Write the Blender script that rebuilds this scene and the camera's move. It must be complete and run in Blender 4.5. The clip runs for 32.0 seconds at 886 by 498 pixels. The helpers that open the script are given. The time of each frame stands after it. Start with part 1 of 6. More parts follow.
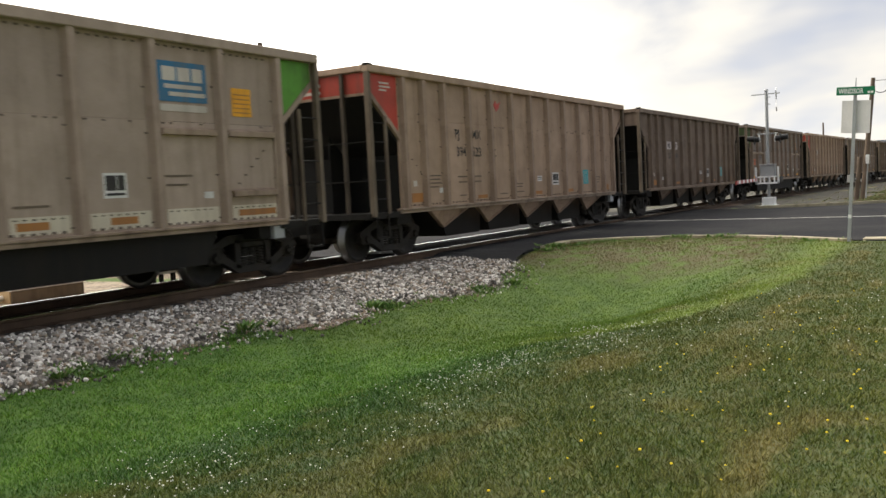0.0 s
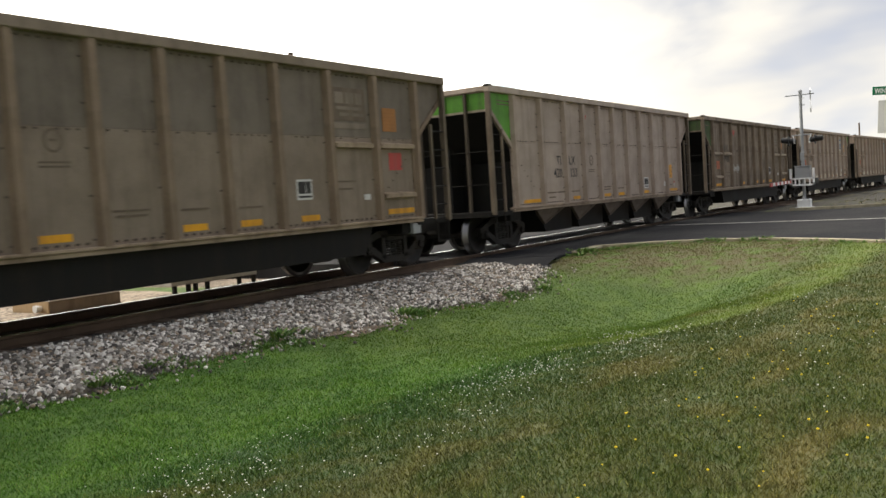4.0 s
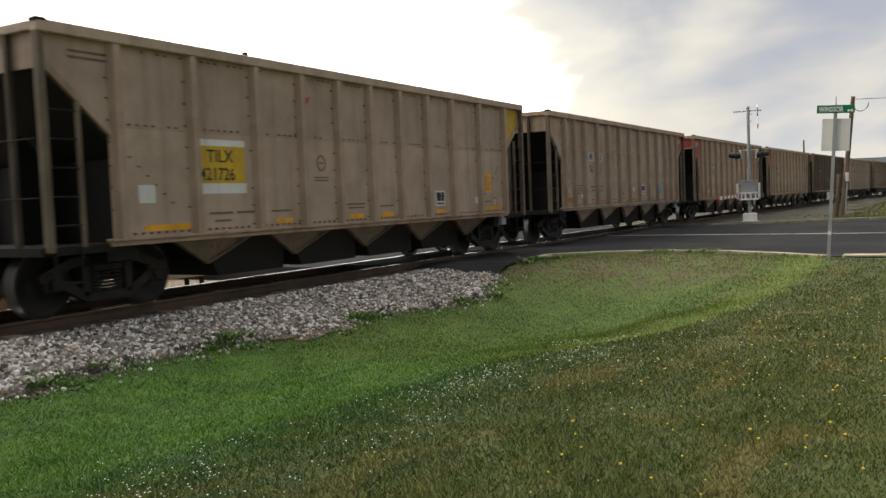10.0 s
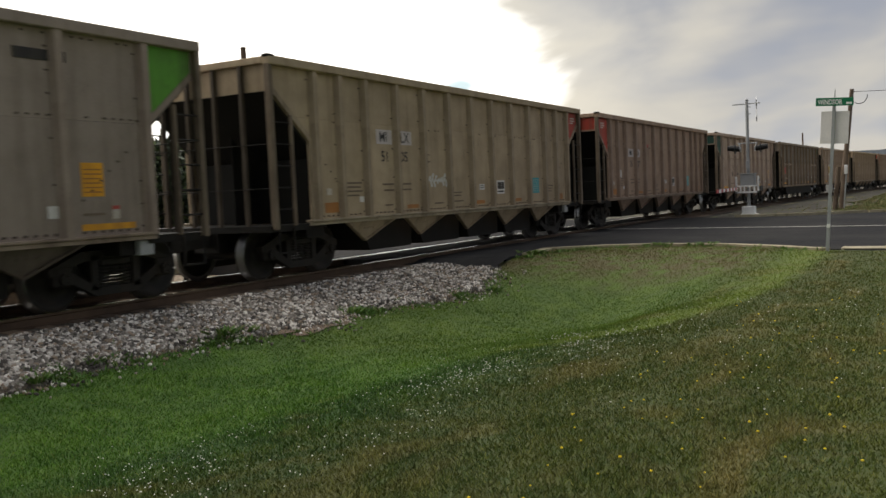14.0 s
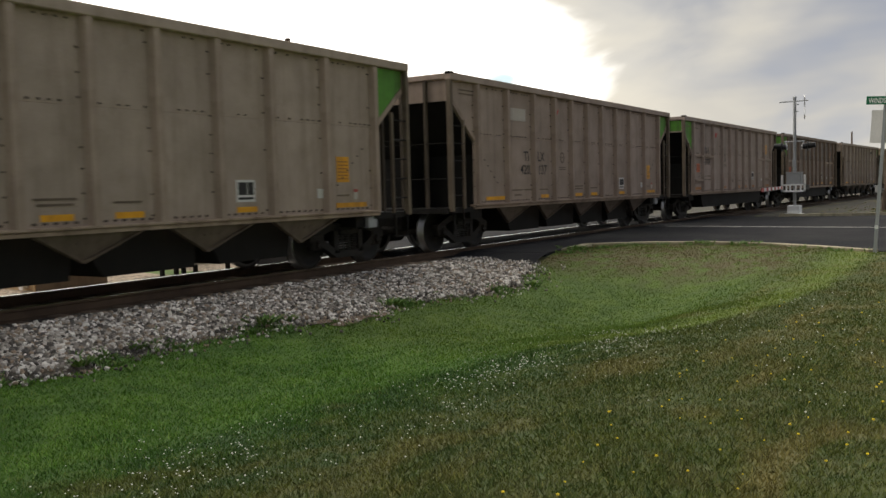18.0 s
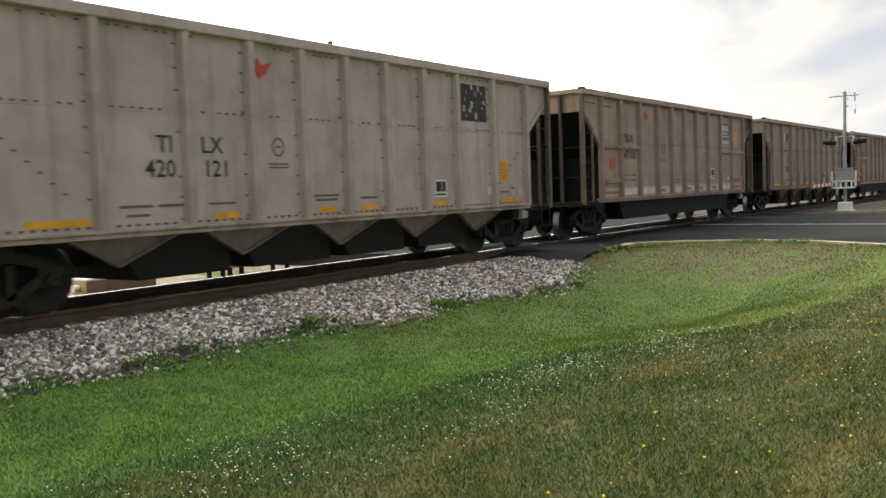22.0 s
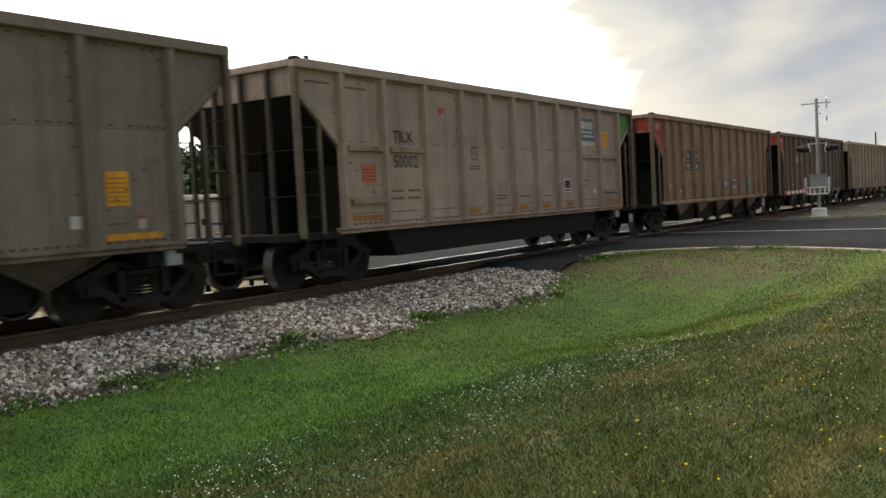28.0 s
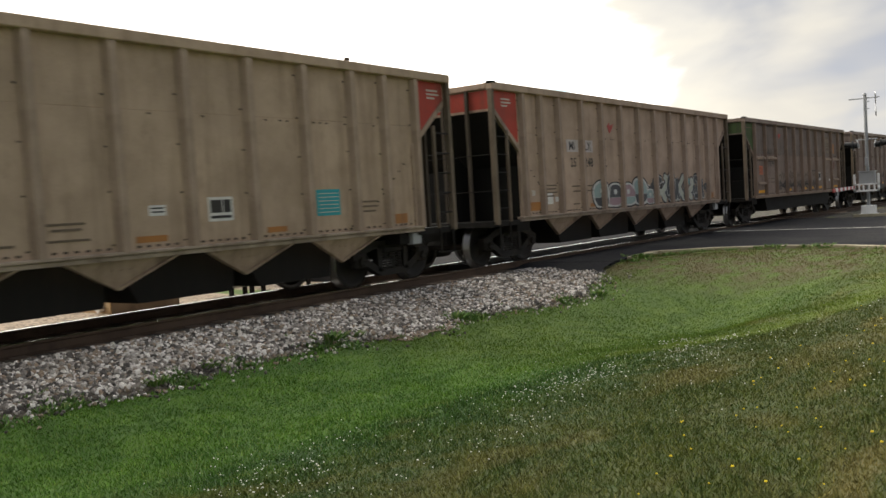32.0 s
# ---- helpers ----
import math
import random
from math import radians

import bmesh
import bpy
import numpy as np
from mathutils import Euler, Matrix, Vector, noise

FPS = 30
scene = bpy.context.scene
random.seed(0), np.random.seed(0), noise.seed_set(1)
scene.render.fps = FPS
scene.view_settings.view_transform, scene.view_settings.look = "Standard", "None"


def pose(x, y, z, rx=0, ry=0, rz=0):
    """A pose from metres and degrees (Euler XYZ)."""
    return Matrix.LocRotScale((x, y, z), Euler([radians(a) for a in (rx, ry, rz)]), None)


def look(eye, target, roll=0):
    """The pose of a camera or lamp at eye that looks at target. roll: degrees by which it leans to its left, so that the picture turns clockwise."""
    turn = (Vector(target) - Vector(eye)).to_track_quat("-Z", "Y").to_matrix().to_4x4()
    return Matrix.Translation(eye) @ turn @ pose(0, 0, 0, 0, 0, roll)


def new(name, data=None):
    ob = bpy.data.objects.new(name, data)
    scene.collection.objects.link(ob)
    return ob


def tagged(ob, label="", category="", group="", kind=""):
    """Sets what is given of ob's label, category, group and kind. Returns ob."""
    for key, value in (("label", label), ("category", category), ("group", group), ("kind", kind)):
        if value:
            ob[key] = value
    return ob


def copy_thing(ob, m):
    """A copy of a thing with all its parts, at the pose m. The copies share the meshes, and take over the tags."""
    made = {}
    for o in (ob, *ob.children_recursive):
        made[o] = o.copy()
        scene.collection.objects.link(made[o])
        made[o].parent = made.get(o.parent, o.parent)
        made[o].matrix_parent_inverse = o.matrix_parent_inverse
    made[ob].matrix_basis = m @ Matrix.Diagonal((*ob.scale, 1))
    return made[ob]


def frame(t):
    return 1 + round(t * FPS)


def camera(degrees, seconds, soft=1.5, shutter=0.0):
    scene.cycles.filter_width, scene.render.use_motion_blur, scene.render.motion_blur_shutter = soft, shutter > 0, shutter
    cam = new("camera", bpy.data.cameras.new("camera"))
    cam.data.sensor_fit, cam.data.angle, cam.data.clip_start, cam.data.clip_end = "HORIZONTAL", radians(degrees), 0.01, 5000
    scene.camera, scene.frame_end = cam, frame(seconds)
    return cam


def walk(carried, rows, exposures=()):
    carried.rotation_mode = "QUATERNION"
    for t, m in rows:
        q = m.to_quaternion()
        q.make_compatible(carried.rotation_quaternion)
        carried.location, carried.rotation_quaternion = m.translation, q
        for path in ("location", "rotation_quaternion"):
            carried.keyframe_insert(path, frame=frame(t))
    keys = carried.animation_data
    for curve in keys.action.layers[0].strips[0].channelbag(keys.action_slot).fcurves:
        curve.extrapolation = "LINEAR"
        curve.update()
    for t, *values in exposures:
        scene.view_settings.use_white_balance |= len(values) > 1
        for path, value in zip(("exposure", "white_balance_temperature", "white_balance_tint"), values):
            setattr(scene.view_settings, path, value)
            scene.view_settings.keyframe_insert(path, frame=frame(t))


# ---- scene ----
# The lens and the hand-held camera: it stands on the lawn and only turns a little.
cam = camera(53.43, 32.0, 1.5, 0.12)
EYE = (0.0, 0.0, 1.366)
TURNS = [
    (0, 86.14, 2.98, -59.35), (0.5, 86.87, 3.38, -59.12), (1, 86.32, 3.17, -59.13),
    (1.5, 86.19, 3.18, -58.90), (2, 85.97, 3.06, -58.91), (2.5, 85.86, 2.73, -60.28),
    (3, 84.80, 2.56, -59.98), (3.5, 85.19, 3.35, -58.35), (4, 86.67, 3.72, -57.35),
    (4.5, 86.58, 3.47, -57.00), (6.5, 85.83, 2.78, -60.46), (7, 85.51, 2.99, -59.92),
    (7.5, 85.46, 2.86, -60.07), (8, 85.55, 2.98, -59.82), (8.5, 86.01, 2.67, -59.34),
    (9, 86.17, 2.55, -59.77), (9.5, 86.34, 2.70, -59.69), (10, 86.88, 2.27, -60.42),
    (10.5, 86.98, 2.55, -61.18), (11, 86.88, 2.69, -61.48), (11.5, 86.82, 2.70, -61.67),
    (12, 87.05, 2.67, -61.87), (12.5, 86.87, 2.56, -62.27), (13, 86.22, 2.53, -62.15),
    (13.5, 86.32, 2.53, -61.12), (14, 86.50, 2.49, -60.49), (14.5, 86.20, 2.52, -59.52),
    (16.5, 86.91, 2.19, -60.54), (17, 86.91, 2.00, -60.20), (17.5, 86.40, 1.38, -58.94),
    (18, 86.16, 1.50, -57.87), (18.5, 86.12, 1.40, -57.72), (19, 86.28, 1.32, -57.68),
    (19.5, 86.61, 1.48, -57.21), (20, 86.97, 1.68, -56.72), (20.5, 86.83, 1.70, -56.20),
    (21, 84.43, 1.87, -54.87), (21.5, 84.51, 1.92, -54.50), (22, 86.27, 2.09, -55.10),
    (22.5, 86.18, 1.95, -56.26), (23, 86.05, 1.83, -56.70), (23.5, 86.57, 1.75, -56.89),
    (24, 86.59, 2.06, -57.40), (24.5, 86.77, 2.20, -57.54), (26.5, 86.57, 2.31, -57.09),
    (27, 86.58, 2.68, -56.82), (27.5, 86.91, 2.94, -56.63), (28, 87.01, 3.02, -56.51),
    (28.5, 87.03, 2.97, -56.49), (29, 87.07, 2.82, -56.45), (29.5, 87.25, 2.93, -57.08),
    (30, 87.12, 2.99, -57.51), (30.5, 86.95, 2.88, -56.64), (31, 86.91, 2.81, -53.99),
    (31.5, 87.28, 2.82, -53.94), (32, 87.18, 3.48, -53.85),
]
EXPOSURES = [(0, 0.41), (1, -0.05), (2, -0.08), (3, 0.17), (4, 0.37), (4.5, 0.37), (7, -0.03), (8, -0.03), (9, -0.08), (10, 0.02), (11, -0.49), (12, -0.42), (13, -0.47), (14, -0.35), (17, -0.29), (20, -0.25), (21, 0.62), (22, 0.47), (23, 0.15), (24, 0.19), (27, -0.03), (29, -0.05), (30, -0.02), (31, 0.07), (32, 0.07)]
walk(cam, [(t, pose(*EYE, rx, ry, rz)) for t, rx, ry, rz in TURNS], EXPOSURES)

# ---- sky, sun, exposure ----
SUN_HEADING, SUN_HEIGHT = radians(78), radians(46)
world = bpy.data.worlds.new("sky")
scene.world = world
world.use_nodes = True


def nodes_of(tree):
    """Short helpers to add and join nodes of a tree."""
    def add(kind, **inputs):
        node = tree.nodes.new(kind)
        for key, value in inputs.items():
            name = key.replace("_", " ")
            sock = node.inputs[int(key[1:])] if key[0] == "i" and key[1:].isdigit() else node.inputs[name]
            if hasattr(value, "is_output"):
                tree.links.new(value, sock)
            else:
                sock.default_value = value
        return node

    def calc(op, a, b=0.0, c=0.0, clamp=False):
        node = add("ShaderNodeMath", i0=a, i1=b, i2=c)
        node.operation, node.use_clamp = op, clamp
        return node.outputs[0]

    def blend(f, a, b, mode="MIX"):
        node = tree.nodes.new("ShaderNodeMix")
        node.data_type, node.blend_type = "RGBA", mode
        for sock, value in zip((node.inputs[0], node.inputs[6], node.inputs[7]), (f, a, b)):
            if hasattr(value, "is_output"):
                tree.links.new(value, sock)
            else:
                sock.default_value = value if not isinstance(value, tuple) or len(value) == 4 else (*value, 1)
        return node.outputs[2]

    def step(value, lo, hi):
        node = add("ShaderNodeMapRange", Value=value, From_Min=lo, From_Max=hi)
        node.interpolation_type = "SMOOTHSTEP"
        return node.outputs[0]

    def noise_tex(vector, scale, detail=4.0, rough=0.55, warp=0.0):
        return add("ShaderNodeTexNoise", Vector=vector, Scale=scale, Detail=detail, Roughness=rough, Distortion=warp).outputs[0]

    def stretch(vector, sx, sy, sz):
        node = add("ShaderNodeMapping", Vector=vector)
        node.inputs["Scale"].default_value = (sx, sy, sz)
        return node.outputs[0]
    return add, calc, blend, step, noise_tex, stretch


def build_sky():
    tree = world.node_tree
    add, calc, blend, step, noise_tex, stretch = nodes_of(tree)
    back = tree.nodes["Background"]
    sky = add("ShaderNodeTexSky")
    sky.sky_type, sky.sun_disc = "NISHITA", False
    sky.sun_elevation, sky.sun_rotation = SUN_HEIGHT, radians(90) - SUN_HEADING
    way = add("ShaderNodeTexCoord").outputs["Generated"]
    split = add("ShaderNodeSeparateXYZ", Vector=way)
    x, y, z = split.outputs
    up = calc("MAXIMUM", z, 0.0)
    flat = calc("ADD", up, 0.22)
    plan = add("ShaderNodeCombineXYZ", X=calc("DIVIDE", x, flat), Y=calc("DIVIDE", y, flat), Z=0.0).outputs[0]
    big = noise_tex(plan, 0.55, 3.0, 0.45, 0.3)
    fine = noise_tex(plan, 1.7, 5.0, 0.5, 0.4)
    lumps = calc("ADD", calc("MULTIPLY", big, 0.72), calc("MULTIPLY", fine, 0.28))
    # how near the way lies to the sun behind the cloud
    sun = (math.cos(SUN_HEADING) * math.cos(SUN_HEIGHT), math.sin(SUN_HEADING) * math.cos(SUN_HEIGHT), math.sin(SUN_HEIGHT))
    dot = add("ShaderNodeVectorMath", i0=way, i1=sun)
    dot.operation = "DOT_PRODUCT"
    ragged = noise_tex(stretch(way, 5.0, 5.0, 9.0), 1.0, 5.0, 0.55, 0.5)
    front = calc("SUBTRACT", dot.outputs["Value"], calc("MULTIPLY", calc("MINIMUM", up, 0.3), 0.9))
    front = calc("ADD", front, calc("MULTIPLY", calc("SUBTRACT", ragged, 0.5), 0.16))
    glow = step(front, 0.335, 0.385)
    rim = step(front, 0.24, 0.36)
    billow = noise_tex(stretch(way, 3.0, 3.0, 8.0), 1.0, 4.0, 0.48, 0.3)
    heavy = step(calc("ADD", billow, calc("MULTIPLY", calc("SUBTRACT", z, 0.125), 1.5)), 0.40, 0.62)
    grey = blend(heavy, (0.80, 0.76, 0.68), (0.44, 0.47, 0.545))
    grey = blend(calc("MULTIPLY", step(billow, 0.48, 0.68), 0.35), grey, (0.66, 0.69, 0.74))
    grey = blend(calc("MULTIPLY", rim, 0.55), grey, (1.30, 1.20, 0.98))
    # a small opening in the cloud
    hole = add("ShaderNodeVectorMath", i0=stretch(way, 1.0, 1.0, 2.4), i1=(0.877, 0.466, 0.290))
    hole.operation = "DISTANCE"
    gap = step(calc("ADD", hole.outputs["Value"], calc("MULTIPLY", calc("SUBTRACT", ragged, 0.5), 0.05)), 0.030, 0.012)
    away = add("ShaderNodeVectorMath", i0=grey)
    away.operation = "SCALE"
    tree.links.new(calc("ADD", 0.96, calc("MULTIPLY", step(dot.outputs["Value"], -0.8, 0.40), 0.04)), away.inputs["Scale"])
    dusk = add("ShaderNodeVectorMath", i0=blend(calc("MULTIPLY", gap, 0.8), blend(glow, away.outputs[0], (2.9, 2.78, 2.58)), (0.52, 0.80, 0.88)))
    dusk.operation = "SCALE"
    tree.links.new(calc("ADD", 0.80, calc("MULTIPLY", step(x, -0.75, 0.10), 0.20)), dusk.inputs["Scale"])
    cloud = dusk.outputs[0]
    blue = add("ShaderNodeVectorMath", i0=sky.outputs[0], i1=(0.1, 0.1, 0.1))
    blue.operation = "MULTIPLY"
    cover = step(lumps, 0.26, 0.36)
    tree.links.new(blend(cover, blue.outputs[0], cloud), back.inputs[0])
    back.inputs[1].default_value = 1.0


build_sky()
lamp = bpy.data.lights.new("sun", "SUN")
lamp.energy, lamp.angle, lamp.color = 1.35, radians(50), (1.0, 0.93, 0.82)
sun_lamp = new("sun", lamp)
sun_lamp.matrix_world = look((math.cos(SUN_HEADING) * 50, math.sin(SUN_HEADING) * 50, math.tan(SUN_HEIGHT) * 50), (0, 0, 0))

# ---- materials ----


def material(name, rough=0.7, metal=0.0):
    """A material, its shader, its node helpers and its place in the object's own space."""
    mat = bpy.data.materials.new(name)
    mat.use_nodes = True
    tools = nodes_of(mat.node_tree)
    shader = mat.node_tree.nodes["Principled BSDF"]
    shader.inputs["Roughness"].default_value, shader.inputs["Metallic"].default_value = rough, metal
    place = tools[0]("ShaderNodeTexCoord").outputs["Object"]
    return mat, shader, tools, place


def join(mat, out, shader, name):
    mat.node_tree.links.new(out, shader.inputs[name])


def relief(mat, shader, height, strength, distance=0.02):
    node = mat.node_tree.nodes.new("ShaderNodeBump")
    node.inputs["Strength"].default_value, node.inputs["Distance"].default_value = strength, distance
    mat.node_tree.links.new(height, node.inputs["Height"])
    mat.node_tree.links.new(node.outputs[0], shader.inputs["Normal"])


def worn_paint(name, base, dirt, amount=0.5, rough=0.6, grime=0.5, spread=0.06):
    """Weathered car paint: cloudy fading, rain streaks that run down, rust specks."""
    mat, shader, (add, calc, blend, step, noise_tex, stretch), place = material(name, rough)
    shader.inputs["Specular IOR Level"].default_value = 0.22
    cloudy = noise_tex(place, 1.3, 6.0, 0.65)
    blotch = step(noise_tex(stretch(place, 0.55, 0.55, 0.9), 1.0, 3.0, 0.5), 0.38, 0.64)
    streak = noise_tex(stretch(place, 3.6, 3.6, 0.32), 1.0, 5.0, 0.62, 0.4)
    fine = noise_tex(place, 30.0, 4.0, 0.7)
    scab = step(noise_tex(stretch(place, 1.0, 1.0, 0.7), 4.2, 5.0, 0.7), 0.60, 0.68)
    speck = step(noise_tex(place, 23.0, 4.0, 0.7), 0.66, 0.74)
    mask = calc("ADD", calc("MULTIPLY", step(cloudy, 0.35, 0.72), amount), calc("MULTIPLY", step(streak, 0.44, 0.70), grime), clamp=True)
    color = blend(mask, base, dirt)
    color = blend(calc("MULTIPLY", scab, 0.30), color, dirt)
    color = blend(calc("MULTIPLY", speck, 0.45), color, (0.055, 0.030, 0.018))
    info = add("ShaderNodeObjectInfo")
    color = blend(1.0, color, info.outputs["Color"], "MULTIPLY")
    lift = calc("ADD", 1.0 - spread, calc("MULTIPLY", info.outputs["Random"], 2 * spread))
    lift = calc("MULTIPLY", lift, calc("ADD", 0.86, calc("MULTIPLY", fine, 0.28)))
    lift = calc("MULTIPLY", lift, calc("ADD", 0.93, calc("MULTIPLY", blotch, 0.13)))
    node = add("ShaderNodeVectorMath", i0=color)
    node.operation = "SCALE"
    mat.node_tree.links.new(lift, node.inputs["Scale"])
    join(mat, node.outputs[0], shader, "Base Color")
    join(mat, calc("ADD", rough - 0.12, calc("MULTIPLY", cloudy, 0.3)), shader, "Roughness")
    relief(mat, shader, calc("ADD", fine, calc("MULTIPLY", cloudy, 2.0)), 0.18, 0.006)
    return mat


M = {}
M["beige"] = worn_paint("beige_car_paint", (0.425, 0.306, 0.195), (0.252, 0.174, 0.107), 0.5, 0.62)
M["beige_dark"] = worn_paint("soiled_beige_car_paint", (0.216, 0.163, 0.110), (0.118, 0.086, 0.058), 0.6, 0.66)
M["grey"] = worn_paint("grey_car_paint", (0.400, 0.324, 0.240), (0.258, 0.206, 0.146), 0.5, 0.58)
M["grey_dark"] = worn_paint("soiled_grey_car_paint", (0.252, 0.202, 0.150), (0.160, 0.124, 0.090), 0.6, 0.62)
M["dirty"] = worn_paint("grimy_brown_car_paint", (0.250, 0.192, 0.132), (0.118, 0.087, 0.060), 0.75, 0.7, 0.7)
M["dark"] = worn_paint("dark_brown_car_paint", (0.176, 0.133, 0.089), (0.095, 0.070, 0.048), 0.6, 0.7)
M["upper_grey"] = worn_paint("sooty_grey_car_paint", (0.205, 0.172, 0.134), (0.130, 0.106, 0.082), 0.6, 0.62)
# posts keep more road dirt than the sheets between them
M["beige_post"] = worn_paint("stained_beige_post_paint", (0.365, 0.265, 0.176), (0.190, 0.133, 0.087), 0.55, 0.62, 0.75)
M["beige_dark_post"] = worn_paint("stained_soiled_beige_post_paint", (0.196, 0.146, 0.096), (0.095, 0.067, 0.044), 0.6, 0.66, 0.7)
M["grey_post"] = worn_paint("stained_grey_post_paint", (0.385, 0.305, 0.222), (0.230, 0.176, 0.122), 0.55, 0.58, 0.75)
M["grey_dark_post"] = worn_paint("stained_soiled_grey_post_paint", (0.255, 0.190, 0.130), (0.140, 0.100, 0.066), 0.6, 0.62, 0.75)
M["dirty_post"] = worn_paint("stained_grimy_post_paint", (0.225, 0.165, 0.108), (0.105, 0.074, 0.050), 0.7, 0.7, 0.7)
M["dark_post"] = worn_paint("stained_dark_post_paint", (0.155, 0.115, 0.075), (0.085, 0.061, 0.041), 0.6, 0.7, 0.7)
M["sill"] = worn_paint("pale_sill_paint", (0.345, 0.268, 0.182), (0.150, 0.106, 0.068), 0.5, 0.6, 0.6)
# shade inside the car ends and below the floor is deepened in these colours
M["black"] = worn_paint("shade_black_steel", (0.0066, 0.0066, 0.0060), (0.0132, 0.0114, 0.0090), 0.6, 0.75, 0.4)
M["under"] = worn_paint("grimy_shaded_underframe_steel", (0.0105, 0.0099, 0.0088), (0.0198, 0.0160, 0.0121), 0.6, 0.75, 0.5)
M["iron"] = worn_paint("greasy_shaded_cast_iron", (0.0149, 0.0138, 0.0121), (0.0281, 0.0220, 0.0165), 0.6, 0.6, 0.5)
M["post"] = worn_paint("grimy_post_paint", (0.190, 0.148, 0.104), (0.085, 0.062, 0.042), 0.6, 0.65, 0.6)
# a darker copy of the post paint for the end posts
M["end_post"] = worn_paint("dark_end_post_paint", (0.085, 0.066, 0.047), (0.042, 0.032, 0.023), 0.6, 0.65, 0.6)
# grey gusset paint darkened: the shade under the sill is in the colour
M["gusset_shade"] = worn_paint("shaded_grey_gusset_paint", (0.150, 0.120, 0.085), (0.070, 0.053, 0.037), 0.6, 0.66, 0.6)
M["green"] = worn_paint("bright_green_paint", (0.115, 0.34, 0.035), (0.07, 0.13, 0.03), 0.45, 0.5)
M["dull_green"] = worn_paint("soiled_green_paint", (0.065, 0.11, 0.03), (0.05, 0.06, 0.03), 0.6, 0.6)
M["teal_green"] = worn_paint("dark_teal_green_paint", (0.03, 0.10, 0.075), (0.03, 0.05, 0.04), 0.5, 0.55)
M["red"] = worn_paint("faded_red_paint", (0.46, 0.055, 0.032), (0.22, 0.06, 0.04), 0.45, 0.5)
M["yellow"] = worn_paint("yellow_paint", (0.60, 0.38, 0.02), (0.32, 0.20, 0.05), 0.45, 0.5)
M["orange"] = worn_paint("orange_reflective_strip", (0.85, 0.40, 0.02), (0.40, 0.19, 0.04), 0.5, 0.45)
M["orange_dull"] = worn_paint("faded_orange_paint", (0.42, 0.18, 0.05), (0.26, 0.13, 0.06), 0.5, 0.55)
M["ink"] = worn_paint("black_stencil_paint", (0.035, 0.033, 0.032), (0.07, 0.06, 0.05), 0.5, 0.6)
M["worn_ink"] = worn_paint("worn_stencil_paint", (0.070, 0.060, 0.050), (0.12, 0.10, 0.08), 0.5, 0.6)
M["faint_ink"] = worn_paint("faded_stencil_paint", (0.135, 0.100, 0.070), (0.200, 0.150, 0.105), 0.5, 0.6)
M["white"] = worn_paint("white_label_paint", (0.72, 0.70, 0.66), (0.42, 0.38, 0.32), 0.3, 0.5)
M["pale"] = worn_paint("pale_patch_paint", (0.58, 0.52, 0.44), (0.40, 0.35, 0.29), 0.5, 0.55)
M["blue"] = worn_paint("blue_logo_paint", (0.035, 0.16, 0.29), (0.10, 0.13, 0.15), 0.45, 0.5)
M["teal"] = worn_paint("teal_label_paint", (0.03, 0.34, 0.37), (0.10, 0.24, 0.24), 0.4, 0.5)
M["mark_red"] = worn_paint("red_mark_paint", (0.52, 0.065, 0.055), (0.36, 0.10, 0.08), 0.4, 0.5)
M["notice_red"] = worn_paint("red_orange_label_paint", (0.62, 0.15, 0.06), (0.42, 0.15, 0.08), 0.4, 0.5)
M["spray_white"] = worn_paint("white_spray_paint", (0.60, 0.60, 0.56), (0.44, 0.44, 0.40), 0.3, 0.5)
M["spray_pink"] = worn_paint("dusty_pink_spray_paint", (0.36, 0.24, 0.26), (0.28, 0.21, 0.20), 0.3, 0.5)
M["spray_aqua"] = worn_paint("pale_aqua_spray_paint", (0.30, 0.40, 0.38), (0.26, 0.30, 0.27), 0.3, 0.5)
M["galvanised"] = worn_paint("galvanised_steel", (0.36, 0.37, 0.37), (0.26, 0.26, 0.25), 0.4, 0.5, 0.3)
M["signal_white"] = worn_paint("white_signal_paint", (0.86, 0.86, 0.84), (0.50, 0.48, 0.44), 0.3, 0.5, 0.2)
M["signal_black"] = worn_paint("black_signal_paint", (0.02, 0.02, 0.02), (0.04, 0.04, 0.04), 0.4, 0.5)
M["sign_green"] = worn_paint("green_sign_sheeting", (0.012, 0.17, 0.075), (0.02, 0.14, 0.07), 0.2, 0.4, 0.1)
M["sign_back"] = worn_paint("bare_sign_back", (0.80, 0.765, 0.74), (0.68, 0.64, 0.61), 0.3, 0.45, 0.2)
M["lens_red"] = worn_paint("red_signal_lens", (0.20, 0.02, 0.02), (0.12, 0.02, 0.02), 0.2, 0.25)
M["concrete"] = worn_paint("weathered_concrete", (0.46, 0.44, 0.39), (0.30, 0.28, 0.24), 0.5, 0.8, 0.3)
M["bright_top"] = worn_paint("white_concrete", (0.72, 0.71, 0.68), (0.55, 0.53, 0.48), 0.3, 0.7, 0.2)
M["wood"] = worn_paint("weathered_timber", (0.17, 0.125, 0.09), (0.09, 0.065, 0.048), 0.6, 0.8, 0.6)
M["rust"] = worn_paint("rusty_rail_steel", (0.105, 0.070, 0.046), (0.055, 0.038, 0.028), 0.6, 0.75, 0.3)
M["cream"] = worn_paint("cream_masonry", (0.60, 0.54, 0.44), (0.46, 0.40, 0.32), 0.4, 0.8)


